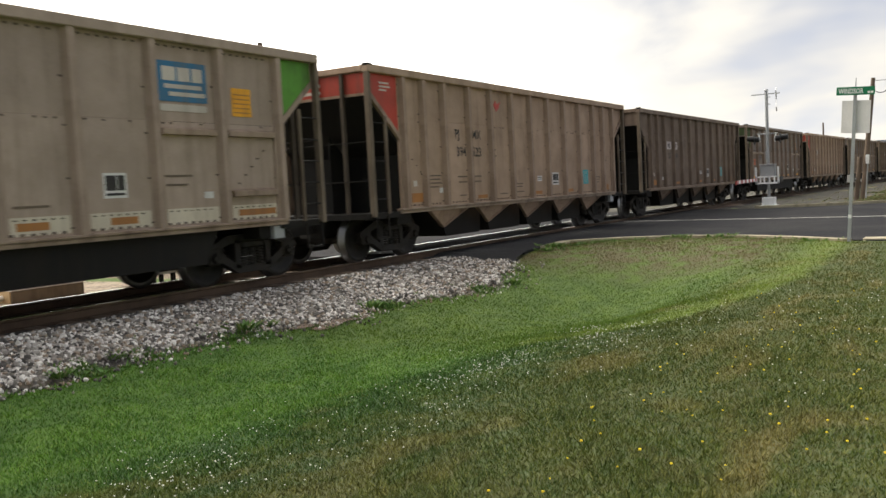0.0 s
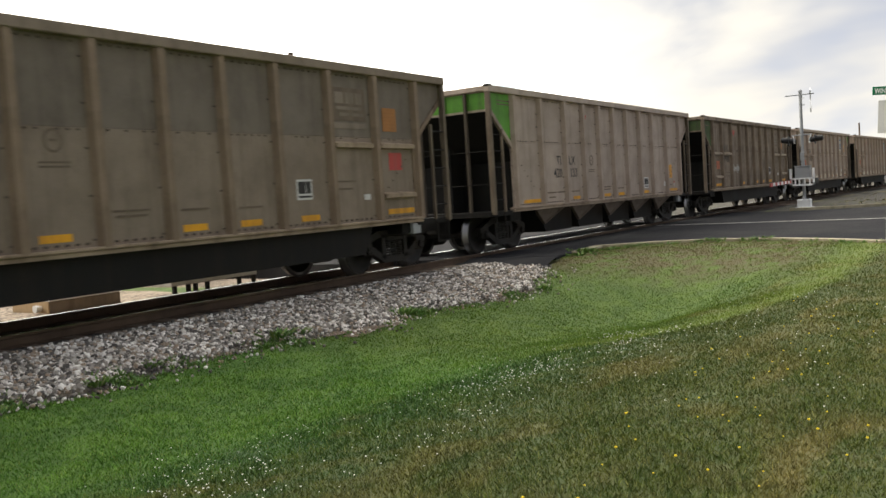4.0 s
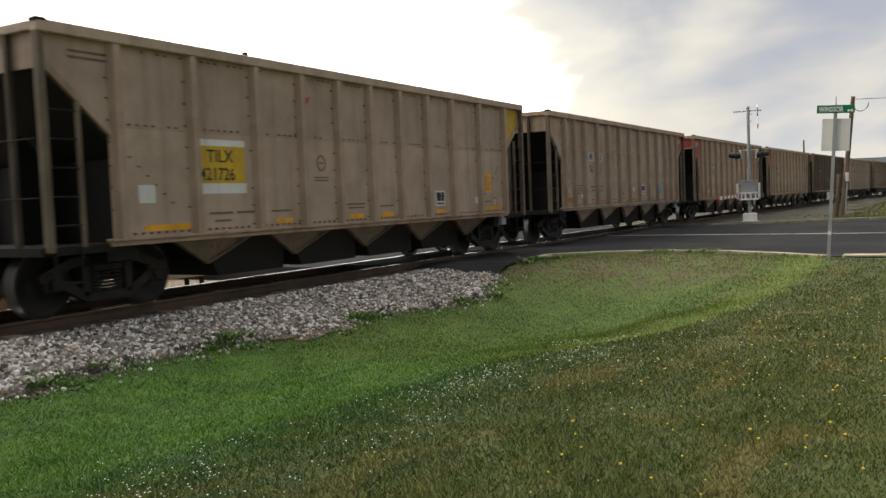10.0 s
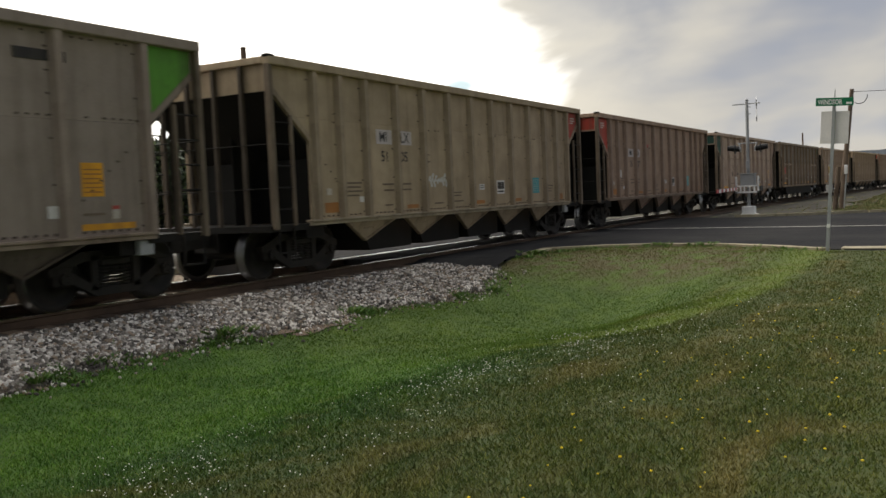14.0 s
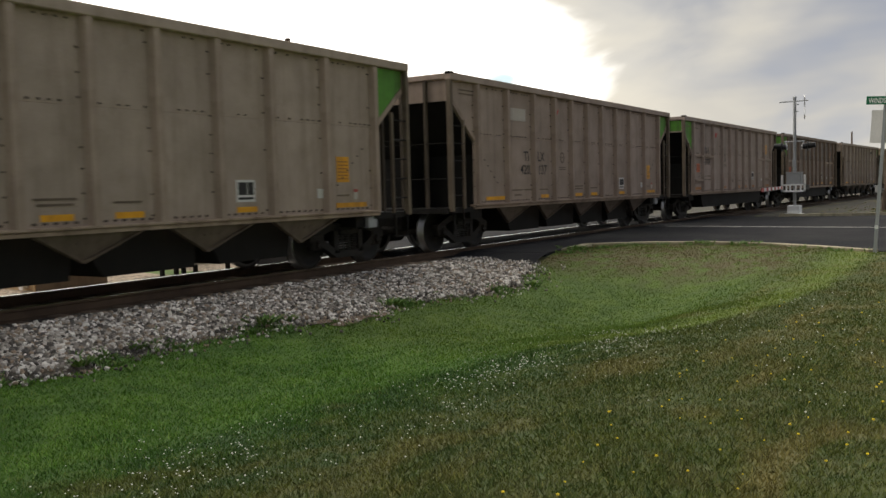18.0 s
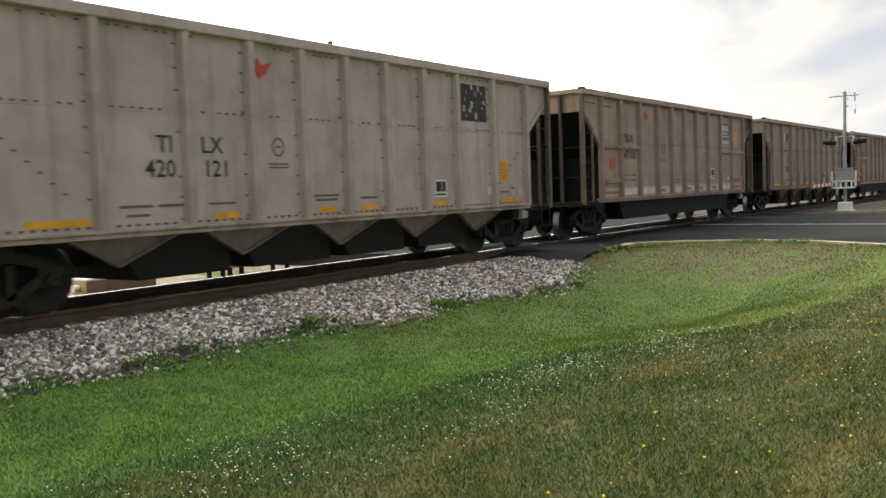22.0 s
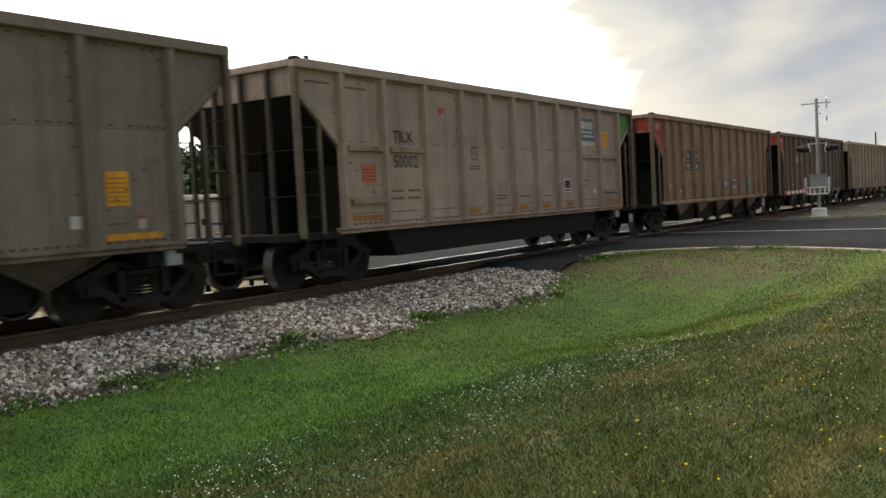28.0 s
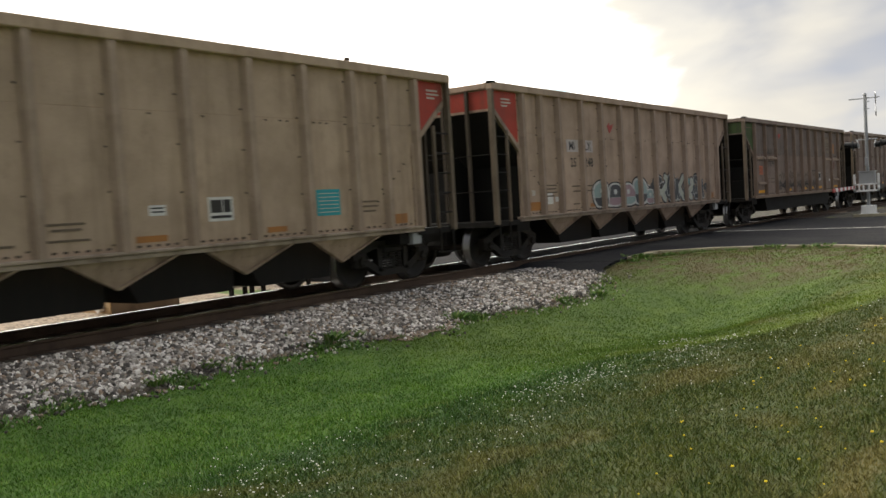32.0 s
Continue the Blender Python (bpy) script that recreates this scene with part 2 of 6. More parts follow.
def polished(name="polished_steel", least=0.08, tone=1.0):
    mat, shader, (add, calc, blend, step, noise_tex, stretch), place = material(name, 0.22, 1.0)
    worn = noise_tex(stretch(place, 0.6, 30.0, 30.0), 2.0, 3.0, 0.6)
    join(mat, blend(worn, (0.62 * tone, 0.61 * tone, 0.59 * tone), (0.78 * tone, 0.77 * tone, 0.75 * tone)), shader, "Base Color")
    join(mat, calc("ADD", least, calc("MULTIPLY", worn, 0.16)), shader, "Roughness")
    return mat


M["shine"] = polished()
M["tread"] = polished("worn_wheel_tread", 0.30, 0.42)


def lawn_color(add, calc, blend, step, noise_tex, stretch, place):
    """Colour of the lawn by place: lush strip in the dip, drier and browner turf on the near rise."""
    split = add("ShaderNodeSeparateXYZ", Vector=place)
    x, y, z = split.outputs
    wide = noise_tex(place, 0.55, 4.0, 0.6)
    mid = noise_tex(place, 2.4, 5.0, 0.65)
    fine = noise_tex(place, 14.0, 4.0, 0.65)
    rough = calc("ADD", calc("MULTIPLY", wide, 0.9), calc("MULTIPLY", mid, 0.9))
    edge = calc("ADD", calc("ADD", y, calc("MULTIPLY", x, 0.18)), rough)
    lush = step(edge, 6.95, 7.55)
    clover = calc("MULTIPLY", step(edge, 5.5, 6.9), step(x, 11.0, 7.5))
    turf = blend(step(mid, 0.36, 0.62), (0.086, 0.104, 0.017), (0.034, 0.078, 0.012))
    strip = blend(step(mid, 0.34, 0.64), (0.120, 0.232, 0.027), (0.066, 0.160, 0.019))
    thick = blend(step(mid, 0.34, 0.62), (0.068, 0.146, 0.018), (0.032, 0.092, 0.014))
    color = blend(lush, blend(clover, turf, thick), strip)
    # the crest of the near rise, and the hollow beyond it
    crest = calc("SUBTRACT", y, calc("ADD", 2.0, calc("MULTIPLY", calc("EXPONENT", calc("MULTIPLY", calc("SUBTRACT", 9.1, x), 0.45)), 2.3)))
    crest = calc("ADD", crest, calc("MULTIPLY", calc("SUBTRACT", mid, 0.5), 1.0))
    beyond = calc("MULTIPLY", step(crest, -0.25, 0.15), step(x, 8.0, 10.0))
    far = blend(step(mid, 0.36, 0.62), (0.128, 0.188, 0.022), (0.082, 0.146, 0.018))
    color = blend(calc("MULTIPLY", beyond, 0.75), color, far)
    # the highlight along the crest, painted as a lime band
    lime = calc("MULTIPLY", beyond, step(crest, 0.95, 0.2))
    color = blend(calc("MULTIPLY", lime, 0.6), color, (0.180, 0.245, 0.030))
    dry_zone = step(calc("ADD", y, calc("MULTIPLY", wide, -1.6)), 3.4, 0.4)
    dry = calc("MULTIPLY", step(calc("ADD", calc("MULTIPLY", mid, 0.8), calc("MULTIPLY", fine, 0.3)), 0.50, 0.66), calc("ADD", 0.05, calc("MULTIPLY", dry_zone, 0.30)), clamp=True)
    color = blend(dry, color, (0.235, 0.180, 0.060))
    worn = calc("MULTIPLY", step(noise_tex(stretch(place, 0.42, 1.5, 1.0), 1.0, 4.0, 0.6), 0.55, 0.68), dry_zone)
    color = blend(calc("MULTIPLY", worn, calc("ADD", 0.2, calc("MULTIPLY", fine, 0.6))), color, (0.235, 0.180, 0.062))
    patch = step(noise_tex(place, 0.9, 3.0, 0.5), 0.58, 0.68)
    color = blend(calc("MULTIPLY", calc("MULTIPLY", patch, calc("SUBTRACT", 1.0, lush)), 0.32), color, (0.207, 0.159, 0.049))
    bank = calc("MULTIPLY", calc("MULTIPLY", step(x, 15.3, 17.5), step(calc("ADD", mid, calc("MULTIPLY", fine, 0.3)), 0.48, 0.72)), step(y, 2.6, 3.6))
    color = blend(calc("MULTIPLY", bank, 0.8), color, (0.152, 0.107, 0.049))
    meadow = calc("MULTIPLY", step(x, 40.0, 47.0), calc("ADD", 0.30, calc("MULTIPLY", step(mid, 0.38, 0.62), 0.50)))
    color = blend(meadow, color, (0.235, 0.175, 0.062))
    return color, fine


def lawn_ground():
    mat, shader, tools, place = material("lawn_soil_and_thatch", 0.9)
    add, calc, blend, step, noise_tex, stretch = tools
    color, fine = lawn_color(*tools, place)
    color = blend(calc("MULTIPLY", step(noise_tex(place, 60.0, 3.0, 0.7), 0.40, 0.66), 0.30), color, (0.034, 0.052, 0.010))
    thatch = add("ShaderNodeVectorMath", i0=color)
    thatch.operation = "SCALE"
    thatch.inputs["Scale"].default_value = 0.74
    join(mat, thatch.outputs[0], shader, "Base Color")
    relief(mat, shader, noise_tex(place, 45.0, 4.0, 0.7), 0.35, 0.03)
    return mat


def grass_blade():
    mat, shader, tools, place = material("grass_blades", 0.75)
    shader.inputs["Specular IOR Level"].default_value = 0.15
    add, calc, blend, step, noise_tex, stretch = tools
    color, fine = lawn_color(*tools, place)
    each = add("ShaderNodeNewGeometry").outputs["Random Per Island"]
    color = blend(calc("MULTIPLY", step(each, 0.86, 0.99), 0.45), color, (0.23, 0.20, 0.070))
    node = add("ShaderNodeVectorMath", i0=color)
    node.operation = "SCALE"
        # denser, more even turf beyond the rise
    far_x = add("ShaderNodeSeparateXYZ", Vector=place).outputs[0]
    swing = calc("SUBTRACT", 0.90, calc("MULTIPLY", step(far_x, 5.5, 12.0), 0.60))
    mat.node_tree.links.new(calc("ADD", 1.05, calc("MULTIPLY", swing, calc("SUBTRACT", each, 0.5))), node.inputs["Scale"])
    join(mat, node.outputs[0], shader, "Base Color")
    return mat


def stones(name, tones, rough=0.85, soil=0.4):
    mat, shader, (add, calc, blend, step, noise_tex, stretch), place = material(name, rough)
    each = add("ShaderNodeNewGeometry").outputs["Random Per Island"]
    ramp = mat.node_tree.nodes.new("ShaderNodeValToRGB")
    ramp.color_ramp.interpolation = "CONSTANT"
    while len(ramp.color_ramp.elements) < len(tones):
        ramp.color_ramp.elements.new(1.0)
    for n, (stop, tone) in enumerate(zip(ramp.color_ramp.elements, tones)):
        stop.position, stop.color = n / len(tones), (*tone, 1)
    mat.node_tree.links.new(each, ramp.inputs[0])
    grain = noise_tex(place, 60.0, 4.0, 0.7)
    color = blend(calc("MULTIPLY", step(noise_tex(place, 0.9, 4.0, 0.6), 0.45, 0.7), soil), ramp.outputs[0], (0.20, 0.165, 0.125))
    node = add("ShaderNodeVectorMath", i0=color)
    node.operation = "SCALE"
    mat.node_tree.links.new(calc("ADD", 0.68, calc("MULTIPLY", grain, 0.6)), node.inputs["Scale"])
    join(mat, node.outputs[0], shader, "Base Color")
    relief(mat, shader, grain, 0.4, 0.01)
    return mat


def gravel_bed(name, light, dark, scale=26.0, tint=(0.2, 0.16, 0.11)):
    """Loose stone too far off to tell apart: cells with dark gaps, and earthy patches."""
    mat, shader, (add, calc, blend, step, noise_tex, stretch), place = material(name, 0.95)
    shader.inputs["Specular IOR Level"].default_value = 0.15
    cells = add("ShaderNodeTexVoronoi", Vector=place, Scale=scale)
    tone = add("ShaderNodeSeparateColor", Color=cells.outputs["Color"]).outputs[0]
    color = blend(tone, dark, light)
    gap = step(cells.outputs["Distance"], 0.35, 0.75)
    color = blend(calc("MULTIPLY", gap, 0.75), color, (0.03, 0.026, 0.02))
    color = blend(calc("MULTIPLY", step(noise_tex(place, 0.7, 5.0, 0.6), 0.45, 0.65), 0.5), color, tint)
    join(mat, color, shader, "Base Color")
    relief(mat, shader, calc("SUBTRACT", 1.0, cells.outputs["Distance"]), 0.7, 0.03)
    return mat


def asphalt():
    mat, shader, (add, calc, blend, step, noise_tex, stretch), place = material("worn_asphalt", 0.92)
    shader.inputs["Specular IOR Level"].default_value = 0.04
    grain = noise_tex(place, 90.0, 3.0, 0.7)
    patch = noise_tex(place, 0.35, 5.0, 0.6)
    tracks = noise_tex(stretch(place, 1.0, 0.05, 1.0), 0.9, 3.0, 0.5)
    color = blend(step(patch, 0.35, 0.7), (0.025, 0.025, 0.027), (0.042, 0.041, 0.040))
    color = blend(calc("MULTIPLY", step(tracks, 0.45, 0.7), 0.5), color, (0.024, 0.024, 0.026))
    color = blend(calc("MULTIPLY", step(grain, 0.55, 0.8), 0.4), color, (0.085, 0.082, 0.077))
    join(mat, color, shader, "Base Color")
    relief(mat, shader, grain, 0.35, 0.01)
    return mat


def plain_tone(name, a, b, scale, rough=0.9):
    mat, shader, (add, calc, blend, step, noise_tex, stretch), place = material(name, rough)
    color = blend(step(noise_tex(place, scale, 6.0, 0.65), 0.35, 0.68), a, b)
    join(mat, color, shader, "Base Color")
    return mat


M["lawn"] = lawn_ground()
M["blade"] = grass_blade()
M["stone"] = stones("limestone_ballast", [(0.40, 0.365, 0.315), (0.16, 0.142, 0.12), (0.62, 0.575, 0.51), (0.065, 0.057, 0.048), (0.29, 0.257, 0.218), (0.80, 0.76, 0.69), (0.30, 0.225, 0.155), (0.10, 0.090, 0.077)], soil=0.28)
M["bed"] = gravel_bed("ballast_bed", (0.15, 0.138, 0.120), (0.045, 0.040, 0.034))
M["yard"] = gravel_bed("tan_yard_gravel", (0.46, 0.38, 0.29), (0.26, 0.20, 0.14), 16.0, (0.40, 0.33, 0.25))
M["verge"] = gravel_bed("grey_verge_gravel", (0.125, 0.115, 0.10), (0.065, 0.060, 0.052), 14.0, (0.085, 0.085, 0.045))
M["asphalt"] = asphalt()
M["line"] = plain_tone("worn_road_line", (0.55, 0.53, 0.47), (0.30, 0.29, 0.27), 6.0)
M["hill"] = plain_tone("hazy_wooded_hill", (0.012, 0.020, 0.030), (0.024, 0.036, 0.046), 0.012)
M["field"] = plain_tone("hazy_green_field", (0.052, 0.080, 0.040), (0.020, 0.034, 0.026), 0.006)
M["leaf"] = stones("tree_leaves", [(0.019, 0.037, 0.012), (0.028, 0.050, 0.015), (0.016, 0.031, 0.011), (0.038, 0.062, 0.020), (0.075, 0.115, 0.022)], 0.6, 0.0)
M["weed"] = stones("weed_leaves", [(0.10, 0.21, 0.03), (0.14, 0.26, 0.04), (0.08, 0.17, 0.03), (0.19, 0.25, 0.06)], 0.6, 0.0)
M["meadow"] = stones("meadow_blades", [(0.11, 0.16, 0.035), (0.20, 0.18, 0.065), (0.09, 0.14, 0.03), (0.26, 0.20, 0.09), (0.14, 0.12, 0.055)], 0.8, 0.0)
M["tan"] = worn_paint("tan_timber", (0.46, 0.33, 0.18), (0.30, 0.21, 0.12), 0.5, 0.8)
M["cream_patch"] = worn_paint("cream_patch_paint", (0.66, 0.58, 0.45), (0.42, 0.35, 0.26), 0.35, 0.6)
M["kerb"] = worn_paint("mossy_kerb_concrete", (0.42, 0.37, 0.26), (0.22, 0.20, 0.12), 0.6, 0.85)
# block concrete darkened: the shade of its backlit face is in the colour
M["block"] = worn_paint("shaded_brown_concrete", (0.20, 0.165, 0.125), (0.12, 0.095, 0.07), 0.5, 0.85)
M["spray_grey"] = worn_paint("dark_grey_spray_paint", (0.085, 0.09, 0.095), (0.06, 0.06, 0.06), 0.4, 0.5)
M["spray_mint"] = worn_paint("pale_mint_spray_paint", (0.46, 0.48, 0.38), (0.36, 0.36, 0.28), 0.4, 0.5)
M["ghost"] = worn_paint("faint_panel_paint", (0.56, 0.50, 0.47), (0.42, 0.36, 0.32), 0.6, 0.6)
M["rivet"] = worn_paint("rusty_rivet_heads", (0.075, 0.056, 0.042), (0.12, 0.095, 0.07), 0.6, 0.7)
# white greyed: the shade of the backlit case side is put into the colour
M["case"] = worn_paint("shaded_white_case_paint", (0.46, 0.45, 0.43), (0.33, 0.32, 0.30), 0.4, 0.5)
M["dirt"] = gravel_bed("pinkish_dirt", (0.34, 0.26, 0.20), (0.20, 0.145, 0.10), 40.0, (0.26, 0.19, 0.13))
M["maroon"] = worn_paint("faded_maroon_paint", (0.17, 0.065, 0.045), (0.13, 0.075, 0.055), 0.5, 0.6)
M["petal"] = plain_tone("white_clover_petals", (0.78, 0.76, 0.70), (0.62, 0.60, 0.52), 40.0)
M["buttercup"] = plain_tone("yellow_petals", (0.80, 0.62, 0.02), (0.70, 0.50, 0.02), 40.0)
M["van_white"] = worn_paint("white_vehicle_paint", (0.70, 0.71, 0.72), (0.60, 0.60, 0.60), 0.2, 0.3, 0.1)
M["glass"] = plain_tone("dark_window_glass", (0.02, 0.024, 0.026), (0.03, 0.035, 0.036), 3.0, 0.08)
M["rubber"] = plain_tone("tyre_rubber", (0.02, 0.02, 0.02), (0.035, 0.033, 0.03), 20.0, 0.8)

# ---- building helpers ----


def part(name, mesh, mat, parent=None, label=""):
    """One mesh object, under a thing or a part if one is given."""
    if isinstance(mesh, bmesh.types.BMesh):
        bm, mesh = mesh, bpy.data.meshes.new(name)
        bm.to_mesh(mesh)
        bm.free()
    if mat is not None and not mesh.materials:
        mesh.materials.append(M[mat])
    ob = new(name, mesh)
    ob.parent = parent
    return tagged(ob, label)


def thing(name, label, category, at=(0, 0, 0), group="", kind=""):
    ob = new(name)
    ob.empty_display_size = 0.2
    ob.matrix_basis = pose(*at)
    return tagged(ob, label, category, group, kind)


def add_box(bm, x0, x1, y0, y1, z0, z1, bevel=0.0):
    m = Matrix.Translation(((x0 + x1) / 2, (y0 + y1) / 2, (z0 + z1) / 2)) @ Matrix.Diagonal((x1 - x0, y1 - y0, z1 - z0, 1))
    made = bmesh.ops.create_cube(bm, size=1, matrix=m)["verts"]
    if bevel:
        edges = {e for v in made for e in v.link_edges}
        bmesh.ops.bevel(bm, geom=list(edges), offset=bevel, segments=1, affect="EDGES")
    return bm


def box(*dims, bevel=0.0):
    return add_box(bmesh.new(), *dims, bevel=bevel)


def add_prism(bm, outline, a, b, axis="y"):
    """An outline (pairs) drawn out from a to b along an axis; pairs are x, z for y; y, z for x; x, y for z."""
    def at(p, q, r):
        return {"y": (p, r, q), "x": (r, p, q), "z": (p, q, r)}[axis]
    low = [bm.verts.new(at(p, q, a)) for p, q in outline]
    top = [bm.verts.new(at(p, q, b)) for p, q in outline]
    faces = [bm.faces.new(low), bm.faces.new(top[::-1])]
    for n in range(len(low)):
        m = (n + 1) % len(low)
        faces.append(bm.faces.new((low[m], low[n], top[n], top[m])))
    bmesh.ops.recalc_face_normals(bm, faces=faces)
    return bm


def prism(outline, a, b, axis="y"):
    return add_prism(bmesh.new(), outline, a, b, axis)


def add_rod(bm, a, b, r, sides=8, r2=None):
    a, b = Vector(a), Vector(b)
    m = Matrix.Translation((a + b) / 2) @ (b - a).to_track_quat("Z", "Y").to_matrix().to_4x4()
    bmesh.ops.create_cone(bm, cap_ends=True, segments=sides, radius1=r, radius2=r if r2 is None else r2, depth=(b - a).length, matrix=m)
    return bm


def rod(a, b, r, sides=8, r2=None):
    return add_rod(bmesh.new(), a, b, r, sides, r2)


def lettering(text, height, mat, bold=0.0):
    """A flat mesh of letters of the built-in font, standing in the x-z plane and facing -y, from its lower left corner."""
    curve = bpy.data.curves.new("letters", "FONT")
    curve.body, curve.size, curve.extrude, curve.offset, curve.resolution_u = text, height / 0.72, 0.0, bold, 2
    holder = bpy.data.objects.new("letters", curve)
    mesh = bpy.data.meshes.new_from_object(holder)
    bpy.data.objects.remove(holder)
    bpy.data.curves.remove(curve)
    mesh.transform(Matrix.Rotation(radians(90), 4, "X"))
    mesh.materials.clear()
    mesh.materials.append(M[mat])
    return mesh

# ---- the coal train ----
YC = 11.35           # middle of the track
LEN = 14.5           # a car's body over its corner posts
RIBS = {
    "hopper": (1.26, 2.02, 2.87, 3.99, 5.05, 6.17, 7.28, 8.36, 9.49, 10.61, 11.71, 12.54, 13.42),
    "bolted_hopper": (1.22, 2.62, 4.02, 5.20, 6.28, 7.34, 8.40, 9.52, 10.65, 12.00, 13.40),
    "gondola": (1.18, 2.38, 3.70, 5.03, 6.16, 7.26, 8.36, 9.50, 10.80, 12.10, 13.42),
}
BAYS = (2.98, 5.10, 7.30, 9.42, 11.50)
RIBS = {kind: tuple(round(x * 1.003, 2) for x in row) for kind, row in RIBS.items()}


def lathe(outline, sides=28):
    """Outline pairs of radius and y, turned round the y axis."""
    bm = bmesh.new()
    rings = [[bm.verts.new((r * math.cos(a), y, r * math.sin(a))) for a in (2 * math.pi * n / sides for n in range(sides))] for r, y in outline]
    for a, b in zip(rings, rings[1:]):
        for n in range(sides):
            m = (n + 1) % sides
            bm.faces.new((a[n], a[m], b[m], b[n]))
    bm.faces.new(rings[0])
    bm.faces.new(rings[-1][::-1])
    bmesh.ops.recalc_face_normals(bm, faces=bm.faces)
    return bm


def truck_meshes():
    """Shared meshes of one truck: bolster, side frame, springs and wheelset."""
    def keep(name, bm, *mats):
        mesh = bpy.data.meshes.new(name)
        bm.to_mesh(mesh)
        bm.free()
        for mat in mats:
            mesh.materials.append(M[mat])
        return mesh
    bolster = box(-0.20, 0.20, -0.98, 0.98, 0.46, 0.72, bevel=0.02)
    add_rod(bolster, (0, 0, 0.66), (0, 0, 0.90), 0.20, 14)
    frame_ = bmesh.new()
    for x in (-0.875, 0.875):
        add_box(frame_, x - 0.15, x + 0.15, -1.08, -0.90, 0.34, 0.64, bevel=0.03)
        add_rod(frame_, (x, -1.13, 0.457), (x, -0.95, 0.457), 0.085, 12)
    add_prism(frame_, [(-1.08, 0.60), (-0.58, 0.80), (0.58, 0.80), (1.08, 0.60), (1.08, 0.49), (0.52, 0.67), (-0.52, 0.67), (-1.08, 0.49)], -1.07, -0.92)
    add_prism(frame_, [(-0.88, 0.46), (-0.36, 0.17), (0.36, 0.17), (0.88, 0.46), (0.76, 0.54), (0.32, 0.29), (-0.32, 0.29), (-0.76, 0.54)], -1.07, -0.92)
    for x in (-0.36, 0.36):
        add_box(frame_, x - 0.06, x + 0.06, -1.07, -0.92, 0.25, 0.73)
    add_box(frame_, -0.26, 0.26, -1.09, -0.94, 0.58, 0.69, bevel=0.02)
    coils = bmesh.new()
    for x in (-0.19, 0.0, 0.19):
        for n in range(6):
            add_rod(coils, (x, -1.0, 0.30 + 0.047 * n), (x, -1.0, 0.33 + 0.047 * n), 0.085, 10)
    wheels = bmesh.new()
    for s in (-1, 1):
        disc = [(0.02, -0.86), (0.11, -0.86), (0.13, -0.82), (0.33, -0.79), (0.37, -0.845), (0.445, -0.845), (0.457, -0.835), (0.462, -0.73), (0.488, -0.715), (0.488, -0.69), (0.40, -0.69), (0.36, -0.74), (0.14, -0.72), (0.02, -0.70)]
        one = lathe([(r, y * s) for r, y in disc])
        for face in one.faces:
            c = face.calc_center_median()
            if 0.44 < math.hypot(c.x, c.z) < 0.475:
                face.material_index = 1
            face.smooth = True
        mesh = bpy.data.meshes.new("wheel")
        one.to_mesh(mesh)
        one.free()
        wheels.from_mesh(mesh)
        bpy.data.meshes.remove(mesh)
    add_rod(wheels, (0, -0.98, 0), (0, 0.98, 0), 0.08, 12)
    for n in range(3):   # bolts of the axle caps, so that the turning shows
        a = 2 * math.pi * n / 3
        for s in (-1, 1):
            add_rod(wheels, (0.05 * math.cos(a), s * 0.97, 0.05 * math.sin(a)), (0.05 * math.cos(a), s * 1.15, 0.05 * math.sin(a)), 0.016, 6)
    return keep("bolster", bolster, "iron"), keep("side_frame", frame_, "iron"), keep("springs", coils, "iron"), keep("wheelset", wheels, "iron", "tread")


TRUCK = truck_meshes()


def add_truck(car, x):
    truck = part("truck", TRUCK[0], None, car, "grimy cast-iron truck")
    truck.location = (x, 0, 0)
    for side in (0, 180):
        for name, mesh in (("side_frame", TRUCK[1]), ("spring_nest", TRUCK[2])):
            tagged(part(name, mesh, None, truck), kind="stuff" if name == "spring_nest" else "").matrix_basis = pose(0, 0, 0, 0, 0, side)
    for s in (-1, 1):
        wheel = part("wheelset", TRUCK[3], None, truck, "steel wheels with worn bright treads")
        wheel.location = (s * 0.875, 0, 0.457)


def rib_mesh(z0, z1):
    return prism([(-0.10, -1.50), (-0.055, -1.60), (0.055, -1.60), (0.10, -1.50)], z0, z1, "z")


